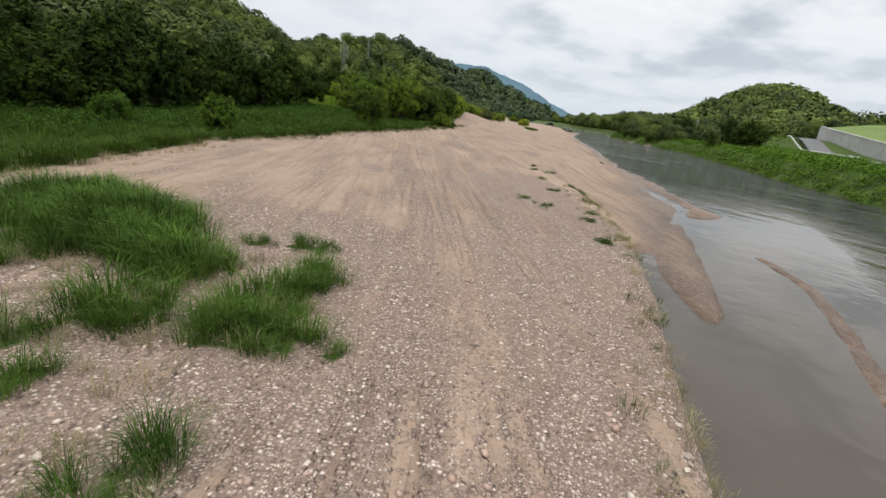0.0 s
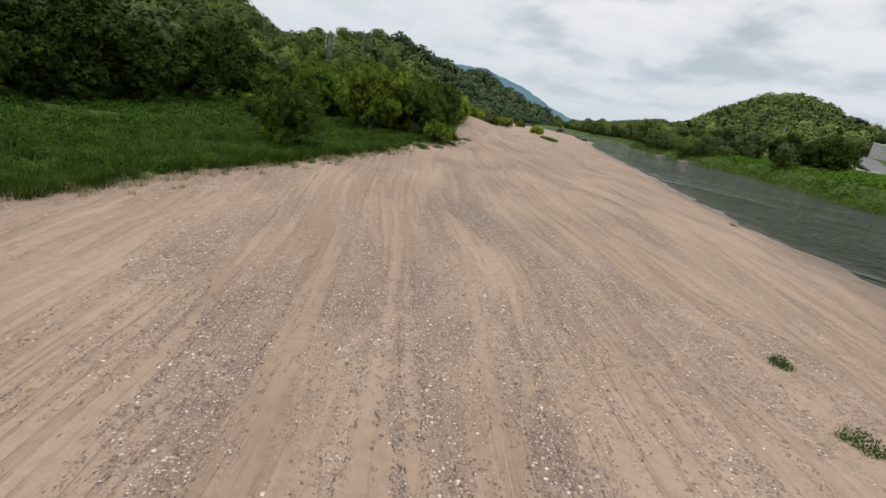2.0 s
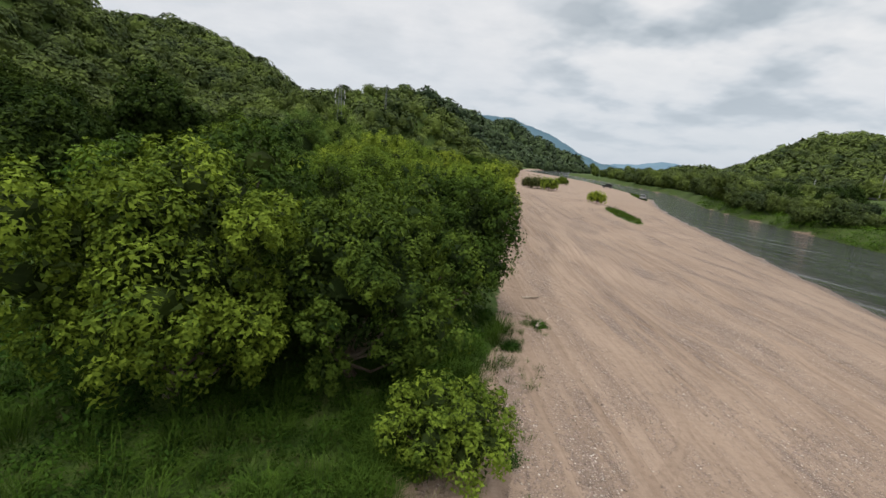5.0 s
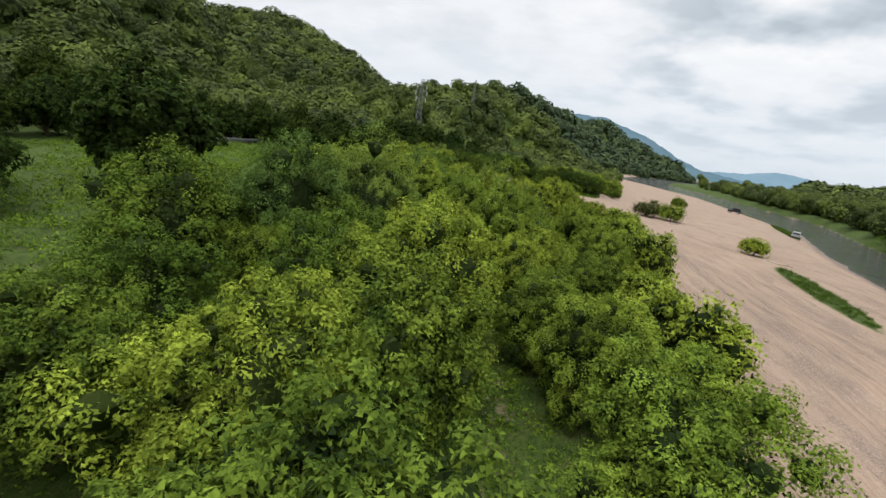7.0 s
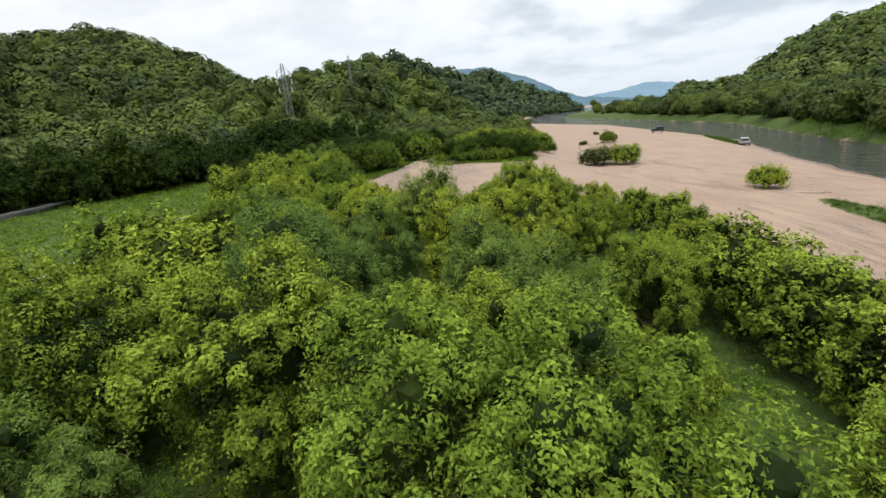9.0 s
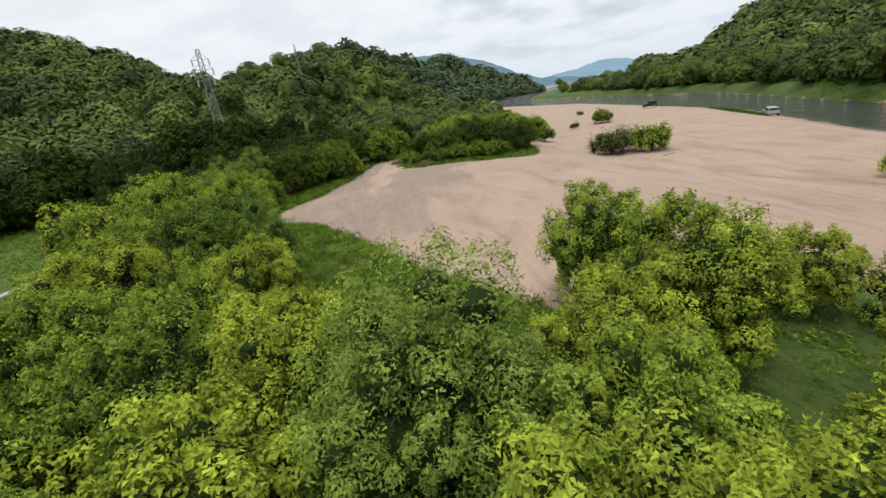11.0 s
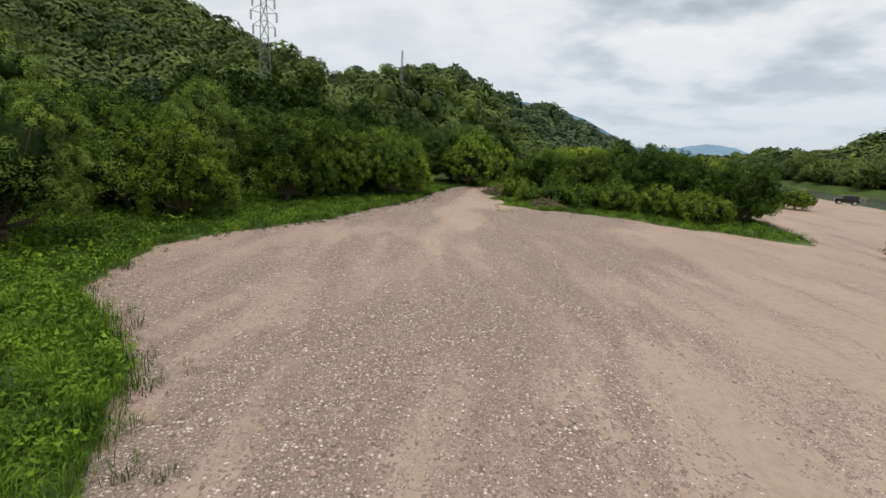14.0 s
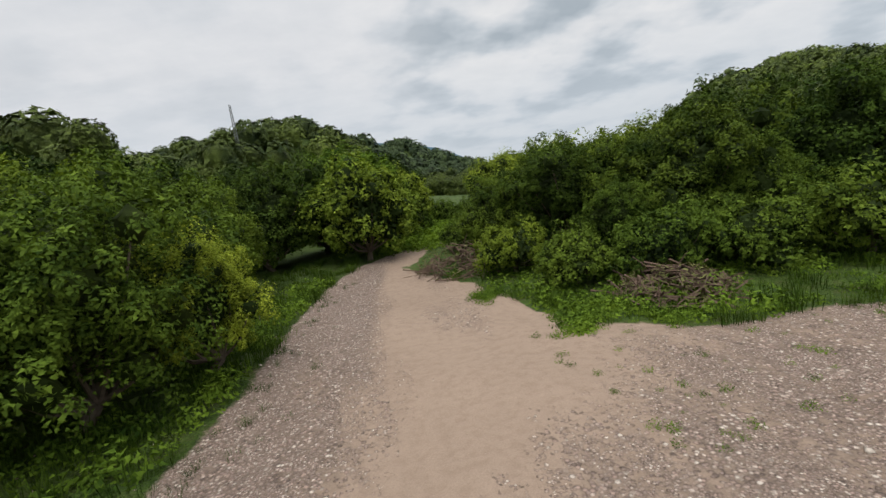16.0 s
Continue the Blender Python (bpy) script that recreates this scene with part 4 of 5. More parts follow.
def tree_rows():
    rng = random.Random(9)
    g = "trees behind the meadow"
    back, bank, tall, vines = [], [], [], []
    # dark wood behind the meadow
    for _ in range(900):
        y, x = rng.uniform(4, 100), rng.uniform(-62, -14)
        edge = np.interp(y, [4, 18, 40, 57, 66, 75, 84, 100], [-21, -20, -19, -14, -16, -25, -40, -58])
        if x < edge and x > edge - 24 and far_enough(x, y, 4.3):
            spots.append((x, y))
            if x > edge - 7:
                plant(f"dark{rng.randrange(3)}", x, y, rng.uniform(0.55, 0.9), rng.uniform(0, 360), group=g)
            else:
                back.append((x, y, rng.uniform(3.0, 4.2)))
    # wood at the foot of the hill, beyond the grass field
    for _ in range(900):
        y, x = rng.uniform(96, 215), rng.uniform(-85, -8)
        edge = np.interp(y, [96, 120, 150, 175, 215], [-58, -50, -36, -24, -16])
        if x < edge and x > edge - 26 and far_enough(x, y, 4.6):
            spots.append((x, y))
            if x > edge - 6:
                plant(f"dark{rng.randrange(3)}", x, y, rng.uniform(0.75, 1.15), rng.uniform(0, 360), group="wood at the foot of the hill")
            else:
                back.append((x, y, rng.uniform(3.2, 4.6)))
    # trees along the far left side of the glade
    for _ in range(700):
        y, x = rng.uniform(129.5, 172), rng.uniform(-32, 0)
        edge = np.interp(y, [129, 133, 137, 141, 145, 150, 156, 172], [-14.8, -13.2, -11.6, -10.4, -8.6, -7.6, -6.0, 0.5])
        if x < edge and x > edge - 15 and far_enough(x, y, 2.7) and not 0.14 < (x + 4.4) / (y - 136.4) < 0.34:
            spots.append((x, y))
            near = y < 156 and x > edge - 3.5
            plant(rng.choice(["mid0", "mid1", "deep0", "deep1"]) if near else f"dark{rng.randrange(3)}", x, y, rng.uniform(0.75, 1.1) * (1 if near else 0.6), rng.uniform(0, 360), group="trees along the glade")
    for x, y, s in ((-0.4, 160.5, 0.8), (1.2, 161.5, 0.85), (2.9, 160.8, 0.8), (0.4, 164, 1.0)):
        plant("shrub0", x, y, s, x * 60, name="bush", label="low green bush closing the end of the track")
    # dark trees between the field and the hillside road
    for y in np.arange(66, 172, 4.6):
        if not 119 < y < 133:
            x = float(np.interp(y, [60, 96, 118, 165], [-66, -55, -50, -50])) + 5.0 + rng.uniform(-0.6, 1.2)
            spots.append((x, y))
            plant(f"dark{rng.randrange(3)}", x, y, rng.uniform(0.55, 0.85), rng.uniform(0, 360), group="trees between field and road")
    for x, y, sc in ((-24.6, 160.5, 1.15), (-28.4, 161.0, 1.25), (-22.6, 164.0, 1.1), (-31.5, 163.5, 1.2)):
        plant("dark1", x, y, sc, x * 30, group="wood at the foot of the hill")
    plant("dark0", -25.5, 86.5, 1.15, 0, label="large dark solitary tree on the grass field")
    plant("fresh1", -3.6, 157.0, 1.25, 40, label="tall slender light-green tree at the end of the track")
    for key, x, y, top, lab in (("mid0", -10.7, 141.2, 6.4, "tall light-green willow beside the glade"), ("osier0", -15.0, 135.0, 7.7, "tall grey-green willow beside the glade"), ("mid1", -12.6, 138.2, 6.8, "tall light-green willow beside the glade"), ("mid2", -10.0, 146.4, 6.4, "bushy green tree beside the track"),
                                ("deep1", 7.2, 147.6, 6.8, "tall dark green tree above the thicket"), ("deep0", 4.4, 146.2, 6.3, "tall dark green tree above the thicket"), ("mid2", 2.6, 150.4, 5.8, "bushy green tree above the thicket"), ("deep0", 9.6, 145.6, 6.6, "tall dark green tree above the thicket")):
        spots.append((x, y))
        plant(key, x, y, (top - gz(x, y)) / (KINDS[key][5] * 1.02), x * 50, label=lab)
    plant("willow2", -7.0, 144.0, 0.56, 70, label="light-green willow bush leaning over the track verge")
    plant("mid1", -8.3, 142.8, 0.84, 190, label="light-green willow bush leaning over the track verge")
    for x, y, s, k in ((0.2, 144.8, 0.7, "shrub0"), (1.8, 144.0, 0.8, "shrub1"), (3.4, 143.5, 0.85, "shrub0"), (5.2, 142.7, 0.95, "shrub1"), (7.0, 141.7, 1.0, "shrub0"), (8.8, 140.4, 1.0, "shrub1"), (-0.4, 146.8, 0.75, "shrub0"),
                       (0.2, 149.4, 0.64, "mid0"), (1.9, 148.2, 0.76, "deep0"), (3.8, 147.4, 0.80, "mid1"), (7.9, 145.0, 0.86, "deep1"), (9.8, 143.4, 0.78, "deep0"), (11.4, 141.6, 0.75, "deep1"), (4.9, 144.9, 0.6, "mid2"), (2.2, 146.0, 0.5, "mid1")):
        spots.append((x, y))
        plant(k, x, y, s, x * 77, group="wooded tongue beside the glade")
    # the tongue of wood between glade and river bar
    for _ in range(500):
        y, x = rng.uniform(142, 176), rng.uniform(-1.5, 17)
        if tongue(np.array([x]), np.array([y - 1.3]))[0] > 0.9 and tongue(np.array([x - 1]), np.array([y]))[0] > 0.5 and far_enough(x, y, 2.2):
            spots.append((x, y))
            near = y < 150
            key = rng.choice(["mid0", "mid2", "deep0", "deep1"]) if near else f"far{rng.randrange(3)}"
            s = rng.uniform(0.66, 0.85)
            if y > 149 and 0.14 < (x + 4.4) / (y - 136.4) < 0.34:
                key, s = f"shrub{rng.randrange(2)}", rng.uniform(0.6, 0.8)
            plant(key, x, y, s, rng.uniform(0, 360), group="wooded tongue beside the glade")
    # woods between the tongue and the hills, down to where the hill meets the river
    mid_wood, far_wood = [], []
    for _ in range(5200):
        y = 152 + 260 * rng.random() ** 1.25
        edge = float(curve(y, *WOOD_EDGE))
        x = edge - 0.6 - (edge + 18) * rng.random() ** 1.2
        sight = 0.13 < (x + 4.4) / (y - 136.4) < 0.35
        if not far_enough(x, y, 3.0 if y < 200 else 4.6) or gz(x, y) > 8 or sight and y < 215:
            continue
        spots.append((x, y))
        if y < 176 or y < 192 and x > edge - 6:
            plant(f"far{rng.randrange(3)}", x, y, rng.uniform(0.62, 0.9), rng.uniform(0, 360), group="woods on the near bank")
        elif y < 230:
            mid_wood.append((x, y, rng.uniform(1.5, 2.2)))
        else:
            far_wood.append((x, y, rng.uniform(2.0, 3.0)))
    clad("bank_woods", mid_wood, "bushy green trees on the near bank", seed=15, lod=1)
    clad("valley_woods", far_wood, "bushy green trees where the hill meets the river", seed=16, lod=2)
    # single bushes and young trees
    plant("deep1", -4.6, 36.3, 0.72, 20, label="round dark green bush at the edge of the meadow")
    plant("fresh1", -6.8, 55.8, 1.05, 80, label="bright green spreading tree at the edge of the wood")
    plant("fresh0", -10.6, 20.6, 0.5, 130, label="thin pale-green sapling standing in tall grass")
    plant("fresh1", -14.8, 19.0, 0.42, 10, label="thin pale-green sapling standing in tall grass")
    plant("shrub1", 2.6, 49.0, 0.8, 30, name="bush", label="low green bush at the foot of the willows")
    for x, y, s, k, lab in ((27.4, 115.6, 1.2, "sallow", "rounded green bush alone on open sand"), (24.9, 138.3, 1.6, "sallow", "green bush on a low sand hummock"),
                            (21.4, 140.2, 1.8, "dry", "brownish scrub bush on a low sand hummock"), (23.0, 141.2, 1.7, "dry", "brownish scrub bush on a low sand hummock"),
                            (36.9, 174.0, 1.5, "shrub0", "dark rounded bush on open sand"), (31.0, 172.5, 0.7, "dry", "small dry scrub bush on sand"),
                            (17.3, 149.6, 1.0, "shrub1", "dark bush at the end of the wooded tongue"), (44, 200, 0.7, "dry", "small dry scrub bush on sand")):
        plant(k, x, y, s, x * 40, name="bush", label=lab)
    # other bank: scrub along the water, taller trees behind
    for _ in range(1500):
        y = rng.uniform(10, 420)
        far = float(curve(y, *FAR_SHORE))
        x = far + rng.choice([rng.uniform(2.0, 7), rng.uniform(7, 40)])
        if 60 < y < 165 and x > far + 13 or y < 60 and x > far + 9 or y < 150 and x > 0.76 * (y + 4):
            continue
        if not far_enough(x, y, 5.5 if y < 200 else 8):
            continue
        spots.append((x, y))
        if x < far + 8:
            if rng.random() < 0.35:
                bank.append((x, y, rng.uniform(0.9, 1.9)))
        elif y < 170:
            plant(f"dark{rng.randrange(3)}", x, y, rng.uniform(0.5, 0.8), rng.uniform(0, 360), group="trees on the far bank")
        else:
            tall.append((x, y, rng.uniform(2.6, 4.4)))
    for _ in range(150):
        y = rng.uniform(150, 330)
        tall.append((float(curve(y, *FAR_SHORE)) + 4 + 24 * rng.random() ** 1.5, y, rng.uniform(2.2, 4.0)))
    for _ in range(90):
        y = rng.uniform(105, 150)
        bank.append((float(curve(y, *FAR_SHORE)) + 1.5 + 12 * rng.random() ** 1.6, y, rng.uniform(0.8, 2.0)))
    for _ in range(230):
        y = rng.uniform(142, 240)
        tall.append((np.interp(y, [140, 163, 240], [138, 150, 165]) + rng.uniform(0, 34), y, rng.uniform(2.2, 3.4)))
    for _ in range(4200):
        y = rng.uniform(5, 175)
        far = float(curve(y, *FAR_SHORE))
        x = far + 0.3 + max(16, np.interp(y, [40, 66, 88, 134, 163], [50, 71, 87, 118, 139]) - far) * rng.random() ** 1.3
        vines.append((x, y, rng.uniform(1.8, 4.4)))
    clad("back_woods", back, "dense dark green trees at the foot of the hill")
    clad("bank_scrub", bank, "thick green scrub along the far river bank", lod=1)
    BANK_VINES.extend(vines)
    clad("far_bank_trees", tall, "dense trees on the far bank of the river")


def clad(name, pts, label, seed=8, lod=0, mat="forest"):
    """Many crowns that nobody could count, as one piece."""
    rng = np.random.default_rng(seed)
    blobs = [crown_blob(rng, lod) for _ in range(6)]
    soup = Soup()
    for x, y, r in pts:
        V, F = blobs[rng.integers(6)]
        z = gz(x, y)
        for k in range(3):
            s = r * (0.95, 0.75, 0.6)[k]
            o = rng.normal(size=3) * r * [0.45, 0.45, 0.2] * (k > 0)
            soup.add(V * s * [1, 1, 1.0] + np.array([x, y, z + r * (0.75 + 0.35 * k)]) + o, F)
    tagged(new(name, soup.mesh(name, M[mat], True)), label, "forest", kind="stuff")


tree_rows()


# ---- wooded hills ----
def hill_forest(name, bank, label, box_, seed, bands=(0, 1, 2), mat="forest"):
    rng = np.random.default_rng(seed)
    blobs = [[crown_blob(rng, lod) for _ in range(5)] for lod in range(3)]
    soup = Soup()
    pts = []
    x0, x1, y0, y1 = box_
    for lod, (dmin, dmax, step) in enumerate(((60, 230, 6.0), (230, 480, 7.6), (480, 1500, 14.0))):
        if lod not in bands:
            continue
        gx, gy = np.meshgrid(np.arange(x0, x1, step), np.arange(y0, y1, step))
        gx, gy = gx + rng.uniform(-0.45, 0.45, gx.shape) * step, gy + rng.uniform(-0.45, 0.45, gx.shape) * step
        dist = np.hypot(gx, gy - 70)
        hz = bumps(bank, gx, gy)
        ok = (dist >= dmin) & (dist < dmax) & (hz > 5.0)
        # only slopes that face the valley, and the ridges
        e = 6.0
        back = bumps(bank, gx * (1 - e / np.maximum(dist, 1)), gy - e * (gy - 70) / np.maximum(dist, 1))
        ok &= (hz - back) > -4.5
        for x, y in zip(gx[ok], gy[ok]):
            V, F = blobs[lod][rng.integers(5)]
            r = step * rng.choice([0.5, 0.62, 0.75, 0.95]) * rng.uniform(0.9, 1.1)
            a = rng.uniform(0, 6.28)
            R = np.array([[math.cos(a), -math.sin(a), 0], [math.sin(a), math.cos(a), 0], [0, 0, 1]])
            soup.add(V @ R.T * [r, r, r * rng.uniform(0.8, 1.25)] + [x, y, gz(x, y) + r * 0.35], F)
    ob = new(name, soup.mesh(name, M[mat], True))
    tagged(ob, label, "forest", kind="stuff")


hill_forest("hill_woods", HILLS_L, "dense mixed green forest covering steep hills", (-330, 260, 40, 1150), 3, (0, 1))
hill_forest("ridge_woods", HILLS_L, "dark forest on the farther hills, tinted blue-green for distance haze", (-330, 260, 40, 1150), 5, (2,), "hazed")
hill_forest("far_bank_woods", HILLS_R, "dense green forest covering a rounded hill", (150, 620, 30, 700), 4)


def ridges():
    """Blue ranges far down the valley."""
    def ridge(name, y, prof, mat, label):
        xs = np.linspace(prof[0][0], prof[-1][0], 120)
        top = np.interp(xs, [p[0] for p in prof], [p[1] for p in prof])
        top = top + 3.0 * np.sin(xs * 0.021) + 2.0 * np.sin(xs * 0.057 + 1) + 1.2 * np.sin(xs * 0.13)
        rows = [np.stack([xs, np.full_like(xs, y - 420 * (1 - k)), -8 + (top + 8) * k ** 1.4], 1) for k in (0, 0.35, 0.7, 1.0)]
        rows.append(np.stack([xs, np.full_like(xs, y + 300), np.full_like(xs, -8)], 1))
        V = np.concatenate(rows)
        n = len(xs)
        i = np.concatenate([np.arange(n - 1) + n * r for r in range(4)])
        tagged(new(name, np_mesh(name, V, np.stack([i, i + 1, i + n + 1, i + n], 1), mat, True)), label, "hills", kind="structure")
    ridge("backdrop_ridge", 2500, [(150, 240), (330, 235), (420, 205), (520, 185), (600, 150), (700, 95), (840, 50), (1000, 26), (1250, 10)], M["blue"], "blue wooded ridge closing the valley, haze painted as a glow")
    ridge("backdrop_range", 3300, [(700, 30), (1100, 52), (1350, 74), (1480, 100), (1600, 112), (1740, 106), (1850, 70), (2050, 52), (2300, 62), (2600, 90), (3000, 70)], M["pale"], "pale blue distant mountain range, haze painted as a glow")


ridges()


# ---- grass ----
def tuft_template(rng, blades, h, spread, lean):
    n = blades
    a = rng.uniform(0, 2 * np.pi, n)
    p = np.stack([np.cos(a), np.sin(a), np.zeros(n)], 1) * spread * np.sqrt(rng.random((n, 1)))
    b = a + rng.normal(size=n) * 0.7
    out = np.stack([np.cos(b), np.sin(b), np.zeros(n)], 1)
    hh = h * rng.uniform(0.55, 1.1, (n, 1))
    ln = lean * rng.uniform(0.4, 1.3, (n, 1)) * h
    s = np.stack([-np.sin(b), np.cos(b), np.zeros(n)], 1) * (0.004 + 0.0045 * h)
    z = np.array([0, 0, 1.0])
    m1 = p + out * ln * 0.35 + z * hh * 0.68
    tip = p + out * ln + z * hh * 0.84
    V = np.stack([p - s, p + s, m1 + s * 0.8, m1 - s * 0.8, tip], 1).reshape(-1, 3)
    i = np.arange(n)[:, None] * 5
    return V, np.concatenate([i + [0, 1, 2], i + [0, 2, 3], i + [3, 2, 4]])


def herb_template(rng, n=96):
    d = unit(rng.normal(size=(n, 3)) * [1, 1, 0.5] + [0, 0, 0.6])
    p = d * [0.30, 0.30, 0.26] * rng.uniform(0.4, 1.05, (n, 1))
    return leaves(rng, p, d, 0.066, 0.040)


def scatter(name, spots_, templates, mat, label, category="grass", seed=1):
    rng = np.random.default_rng(seed)
    soup = Soup()
    X = np.array([s[0] for s in spots_]); Y = np.array([s[1] for s in spots_])
    Z = height(X, Y)
    for (x, y, s), z in zip(spots_, Z):
        V, F = templates[rng.integers(len(templates))]
        a = rng.uniform(0, 6.28)
        c, n = math.cos(a), math.sin(a)
        soup.add(V @ np.array([[c, n, 0], [-n, c, 0], [0, 0, 1]]) * s + [x, y, z - 0.02], F)
    return tagged(new(name, soup.mesh(name, mat)), label, category, kind="stuff")


def grasses():
    rng = np.random.default_rng(21)
    tall = [tuft_template(rng, 52, 0.72, 0.24, 0.85) for _ in range(5)]
    short = [tuft_template(rng, 30, 0.32, 0.22, 0.55) for _ in range(4)]
    herb = [herb_template(rng) for _ in range(5)]
    creeper = [herb_template(rng, 48) for _ in range(5)]
    sp = []
    # tufts on the near gravel
    for cx, cy, r, h in TUFTS:
        for _ in range(int(16 * r * r / 0.35) + 4):
            d, a = r * math.sqrt(rng.random()), rng.uniform(0, 6.28)
            sp.append((cx + d * math.cos(a), cy + d * math.sin(a), h / 0.75 * rng.uniform(0.6, 1.05) * (1.1 - 0.5 * d / r)))
    scatter("grass_tufts", sp, tall, M["reed"], "tall green grass tufts on river gravel")
    # straggling tufts and weeds where the meadow meets the sand, and along the cut bank
    sp = []
    for _ in range(240):
        y = rng.uniform(20, 56)
        sp.append((curve(y, *MEADOW) + abs(rng.normal()) * 0.7, y, rng.uniform(0.3, 0.75)))
    for _ in range(420):
        y = rng.uniform(105, 150)
        sp.append((curve(y, *GLADE) + rng.normal() * 0.35 + 0.1, y, rng.uniform(0.2, 0.5)))
    for _ in range(45):
        y = rng.uniform(-2, 15)
        sp.append((curve(y, *BANK) + rng.normal() * 0.35 - 0.2, y, rng.uniform(0.25, 0.7)))
    lip = [(6.6, 22.0), (6.8, 19.2), (5.8, 17.1), (7.5, 17.6), (6.6, 15.1), (6.8, 14.5), (3.5, 11.2), (3.9, 10.1), (6.0, 11.7), (5.2, 13.2), (6.2, 20.4), (4.9, 8.6), (16.9, 37.0), (4.3, 6.2), (5.3, 9.6)]
    for cx, cy in lip:
        for _ in range(4):
            sp.append((cx + rng.normal() * 0.14, cy + rng.normal() * 0.14, rng.uniform(0.3, 0.6)))
    scatter("weeds", sp, short, M["grass"], "thin weeds and grass tufts in bare sand", seed=6)
    # straw on the lip of the bank
    sp = [(curve(y, *BANK) + rng.normal() * 0.3 + 0.1, y, rng.uniform(0.3, 0.7)) for y in rng.uniform(-4, 13, 120)]
    sp += [(x, y, rng.uniform(0.3, 0.8)) for x, y in zip(rng.uniform(-6.5, -1.6, 190), rng.uniform(-2.2, 3.4, 190))]
    sp += [(curve(y, *MEADOW) + rng.normal() * 0.4 + 0.2, y, rng.uniform(0.4, 0.9)) for y in rng.uniform(5, 50, 300)]
    scatter("dry_grass", sp, short, M["straw"], "dry straw-coloured grass along the bank edge", seed=7)
    # meadow
    sp = []
    while len(sp) < 2600:
        y = rng.uniform(2, 55)
        x = curve(y, *MEADOW) - 12 * rng.random() ** 1.5 + rng.normal() * 0.15
        sp.append((x, y, rng.uniform(0.45, 0.95)))
    scatter("meadow_grass", sp, tall, M["grass"], "thick uneven green meadow grass", seed=2)
    sp = []
    while len(sp) < 2200:
        if rng.random() < 0.6:
            y = rng.uniform(104, 158)
            x = curve(y, *GLADE) - 4.5 * rng.random() ** 1.4 + rng.normal() * 0.2
        else:
            x, y = rng.uniform(-2, 15), rng.uniform(137, 150)
            t = tongue(np.array([x]), np.array([y]))[0]
            if t < 0.3:
                continue
        sp.append((x, y, rng.uniform(0.5, 1.2)))
    scatter("verge_grass", sp, short, M["grass"], "short green grass and herbs beside the track", seed=3)
    # broad-leaved herbs among the grass
    sp = []
    for _ in range(2600):
        y = rng.uniform(18, 56)
        sp.append((curve(y, *MEADOW) - 0.3 - 8 * rng.random() ** 1.4, y, rng.uniform(0.6, 1.4)))
    for cx, cy, r in ((2.5, 46.8, 0.32), (1.3, 45.5, 0.4), (1.55, 44.6, 0.25), (5.4, 55.4, 0.3), (4.3, 53.6, 0.4), (3.4, 49.6, 0.5)):
        for _ in range(int(70 * r)):
            sp.append((cx + rng.normal() * r * 0.5, cy + rng.normal() * r * 0.5, rng.uniform(0.4, 0.8)))
    for _ in range(2200):
        y = rng.uniform(2, 62)
        sp.append((curve(y, *MEADOW) - 5 - 20 * rng.random(), y, rng.uniform(1.2, 2.4)))
    for cx, cy in lip:
        for _ in range(5):
            sp.append((cx + rng.normal() * 0.13, cy + rng.normal() * 0.13, rng.uniform(0.3, 0.65)))
    scatter("meadow_herbs", sp, herb, M["herb"], "dark green broad-leaved herbs among meadow grass", "plants", seed=8)
    sp = []
    while len(sp) < 2700:
        if rng.random() < 0.8:
            y = rng.uniform(104, 126) if rng.random() < 0.6 else rng.uniform(126, 150)
            x = curve(y, *GLADE) - 0.2 - 7.5 * rng.random() ** 1.2
        else:
            x, y = rng.uniform(-1.5, 12), rng.uniform(137, 147)
            if tongue(np.array([x]), np.array([y]))[0] < 0.5:
                continue
        sp.append((x, y, rng.uniform(0.6, 1.5)))
    for cx, cy, r in ((-1.2, 142.7, 0.5), (0.4, 142.4, 0.5), (-0.5, 143.2, 0.7), (-1.6, 145.4, 0.5)):
        for _ in range(int(70 * r)):
            sp.append((cx + rng.normal() * r * 0.5, cy + rng.normal() * r * 0.5, rng.uniform(0.4, 0.8)))
    for _ in range(110):
        sp.append((rng.uniform(-2.2, 4.5), rng.uniform(139.2, 142.6), rng.uniform(0.15, 0.4)))
    scatter("herbs", sp, herb, M["leaf_fresh"], "low broad-leaved green herbs covering the ground", "plants", seed=8)
    sp = []
    for _ in range(1300):
        y = rng.uniform(103, 124)
        sp.append((curve(y, *GLADE) - 0.1 - 4.5 * rng.random() ** 1.3, y, rng.uniform(0.6, 1.3)))
    scatter("verge_straw", [(curve(y, *GLADE) - 0.1 - 4.5 * rng.random(), y, rng.uniform(0.5, 1.0)) for y in rng.uniform(103, 119, 330)], short, M["straw"], "dry bleached grass among the verge plants", seed=14)
    scatter("long_grass", sp, short, M["field"], "long fine green grass on the verge of the glade", seed=13)
    # creepers on the grass field behind the wood, and under the trees
    sp = []
    for _ in range(3800):
        y = rng.uniform(60, 150)
        sp.append((rng.uniform(-46, -13), y, rng.uniform(1.2, 2.6)))
    for _ in range(2100):
        y = rng.uniform(56, 106)
        sp.append((rng.uniform(-13, np.interp(y, [56, 70, 100], [3.5, 5.5, 9])), y, rng.uniform(0.9, 1.7)))
    for _ in range(1500):
        sp.append((rng.uniform(-0.5, 7.0), rng.uniform(75, 82), rng.uniform(0.7, 1.2)) if rng.random() < 0.6 else (rng.uniform(-0.2, 4.4), rng.uniform(90, 95), rng.uniform(0.8, 1.5)))
    for _ in range(500):
        y = rng.uniform(153, 166)
        sp.append((-4.4 + (y - 136.4) * rng.uniform(0.08, 0.36), y, rng.uniform(1.2, 2.4)))
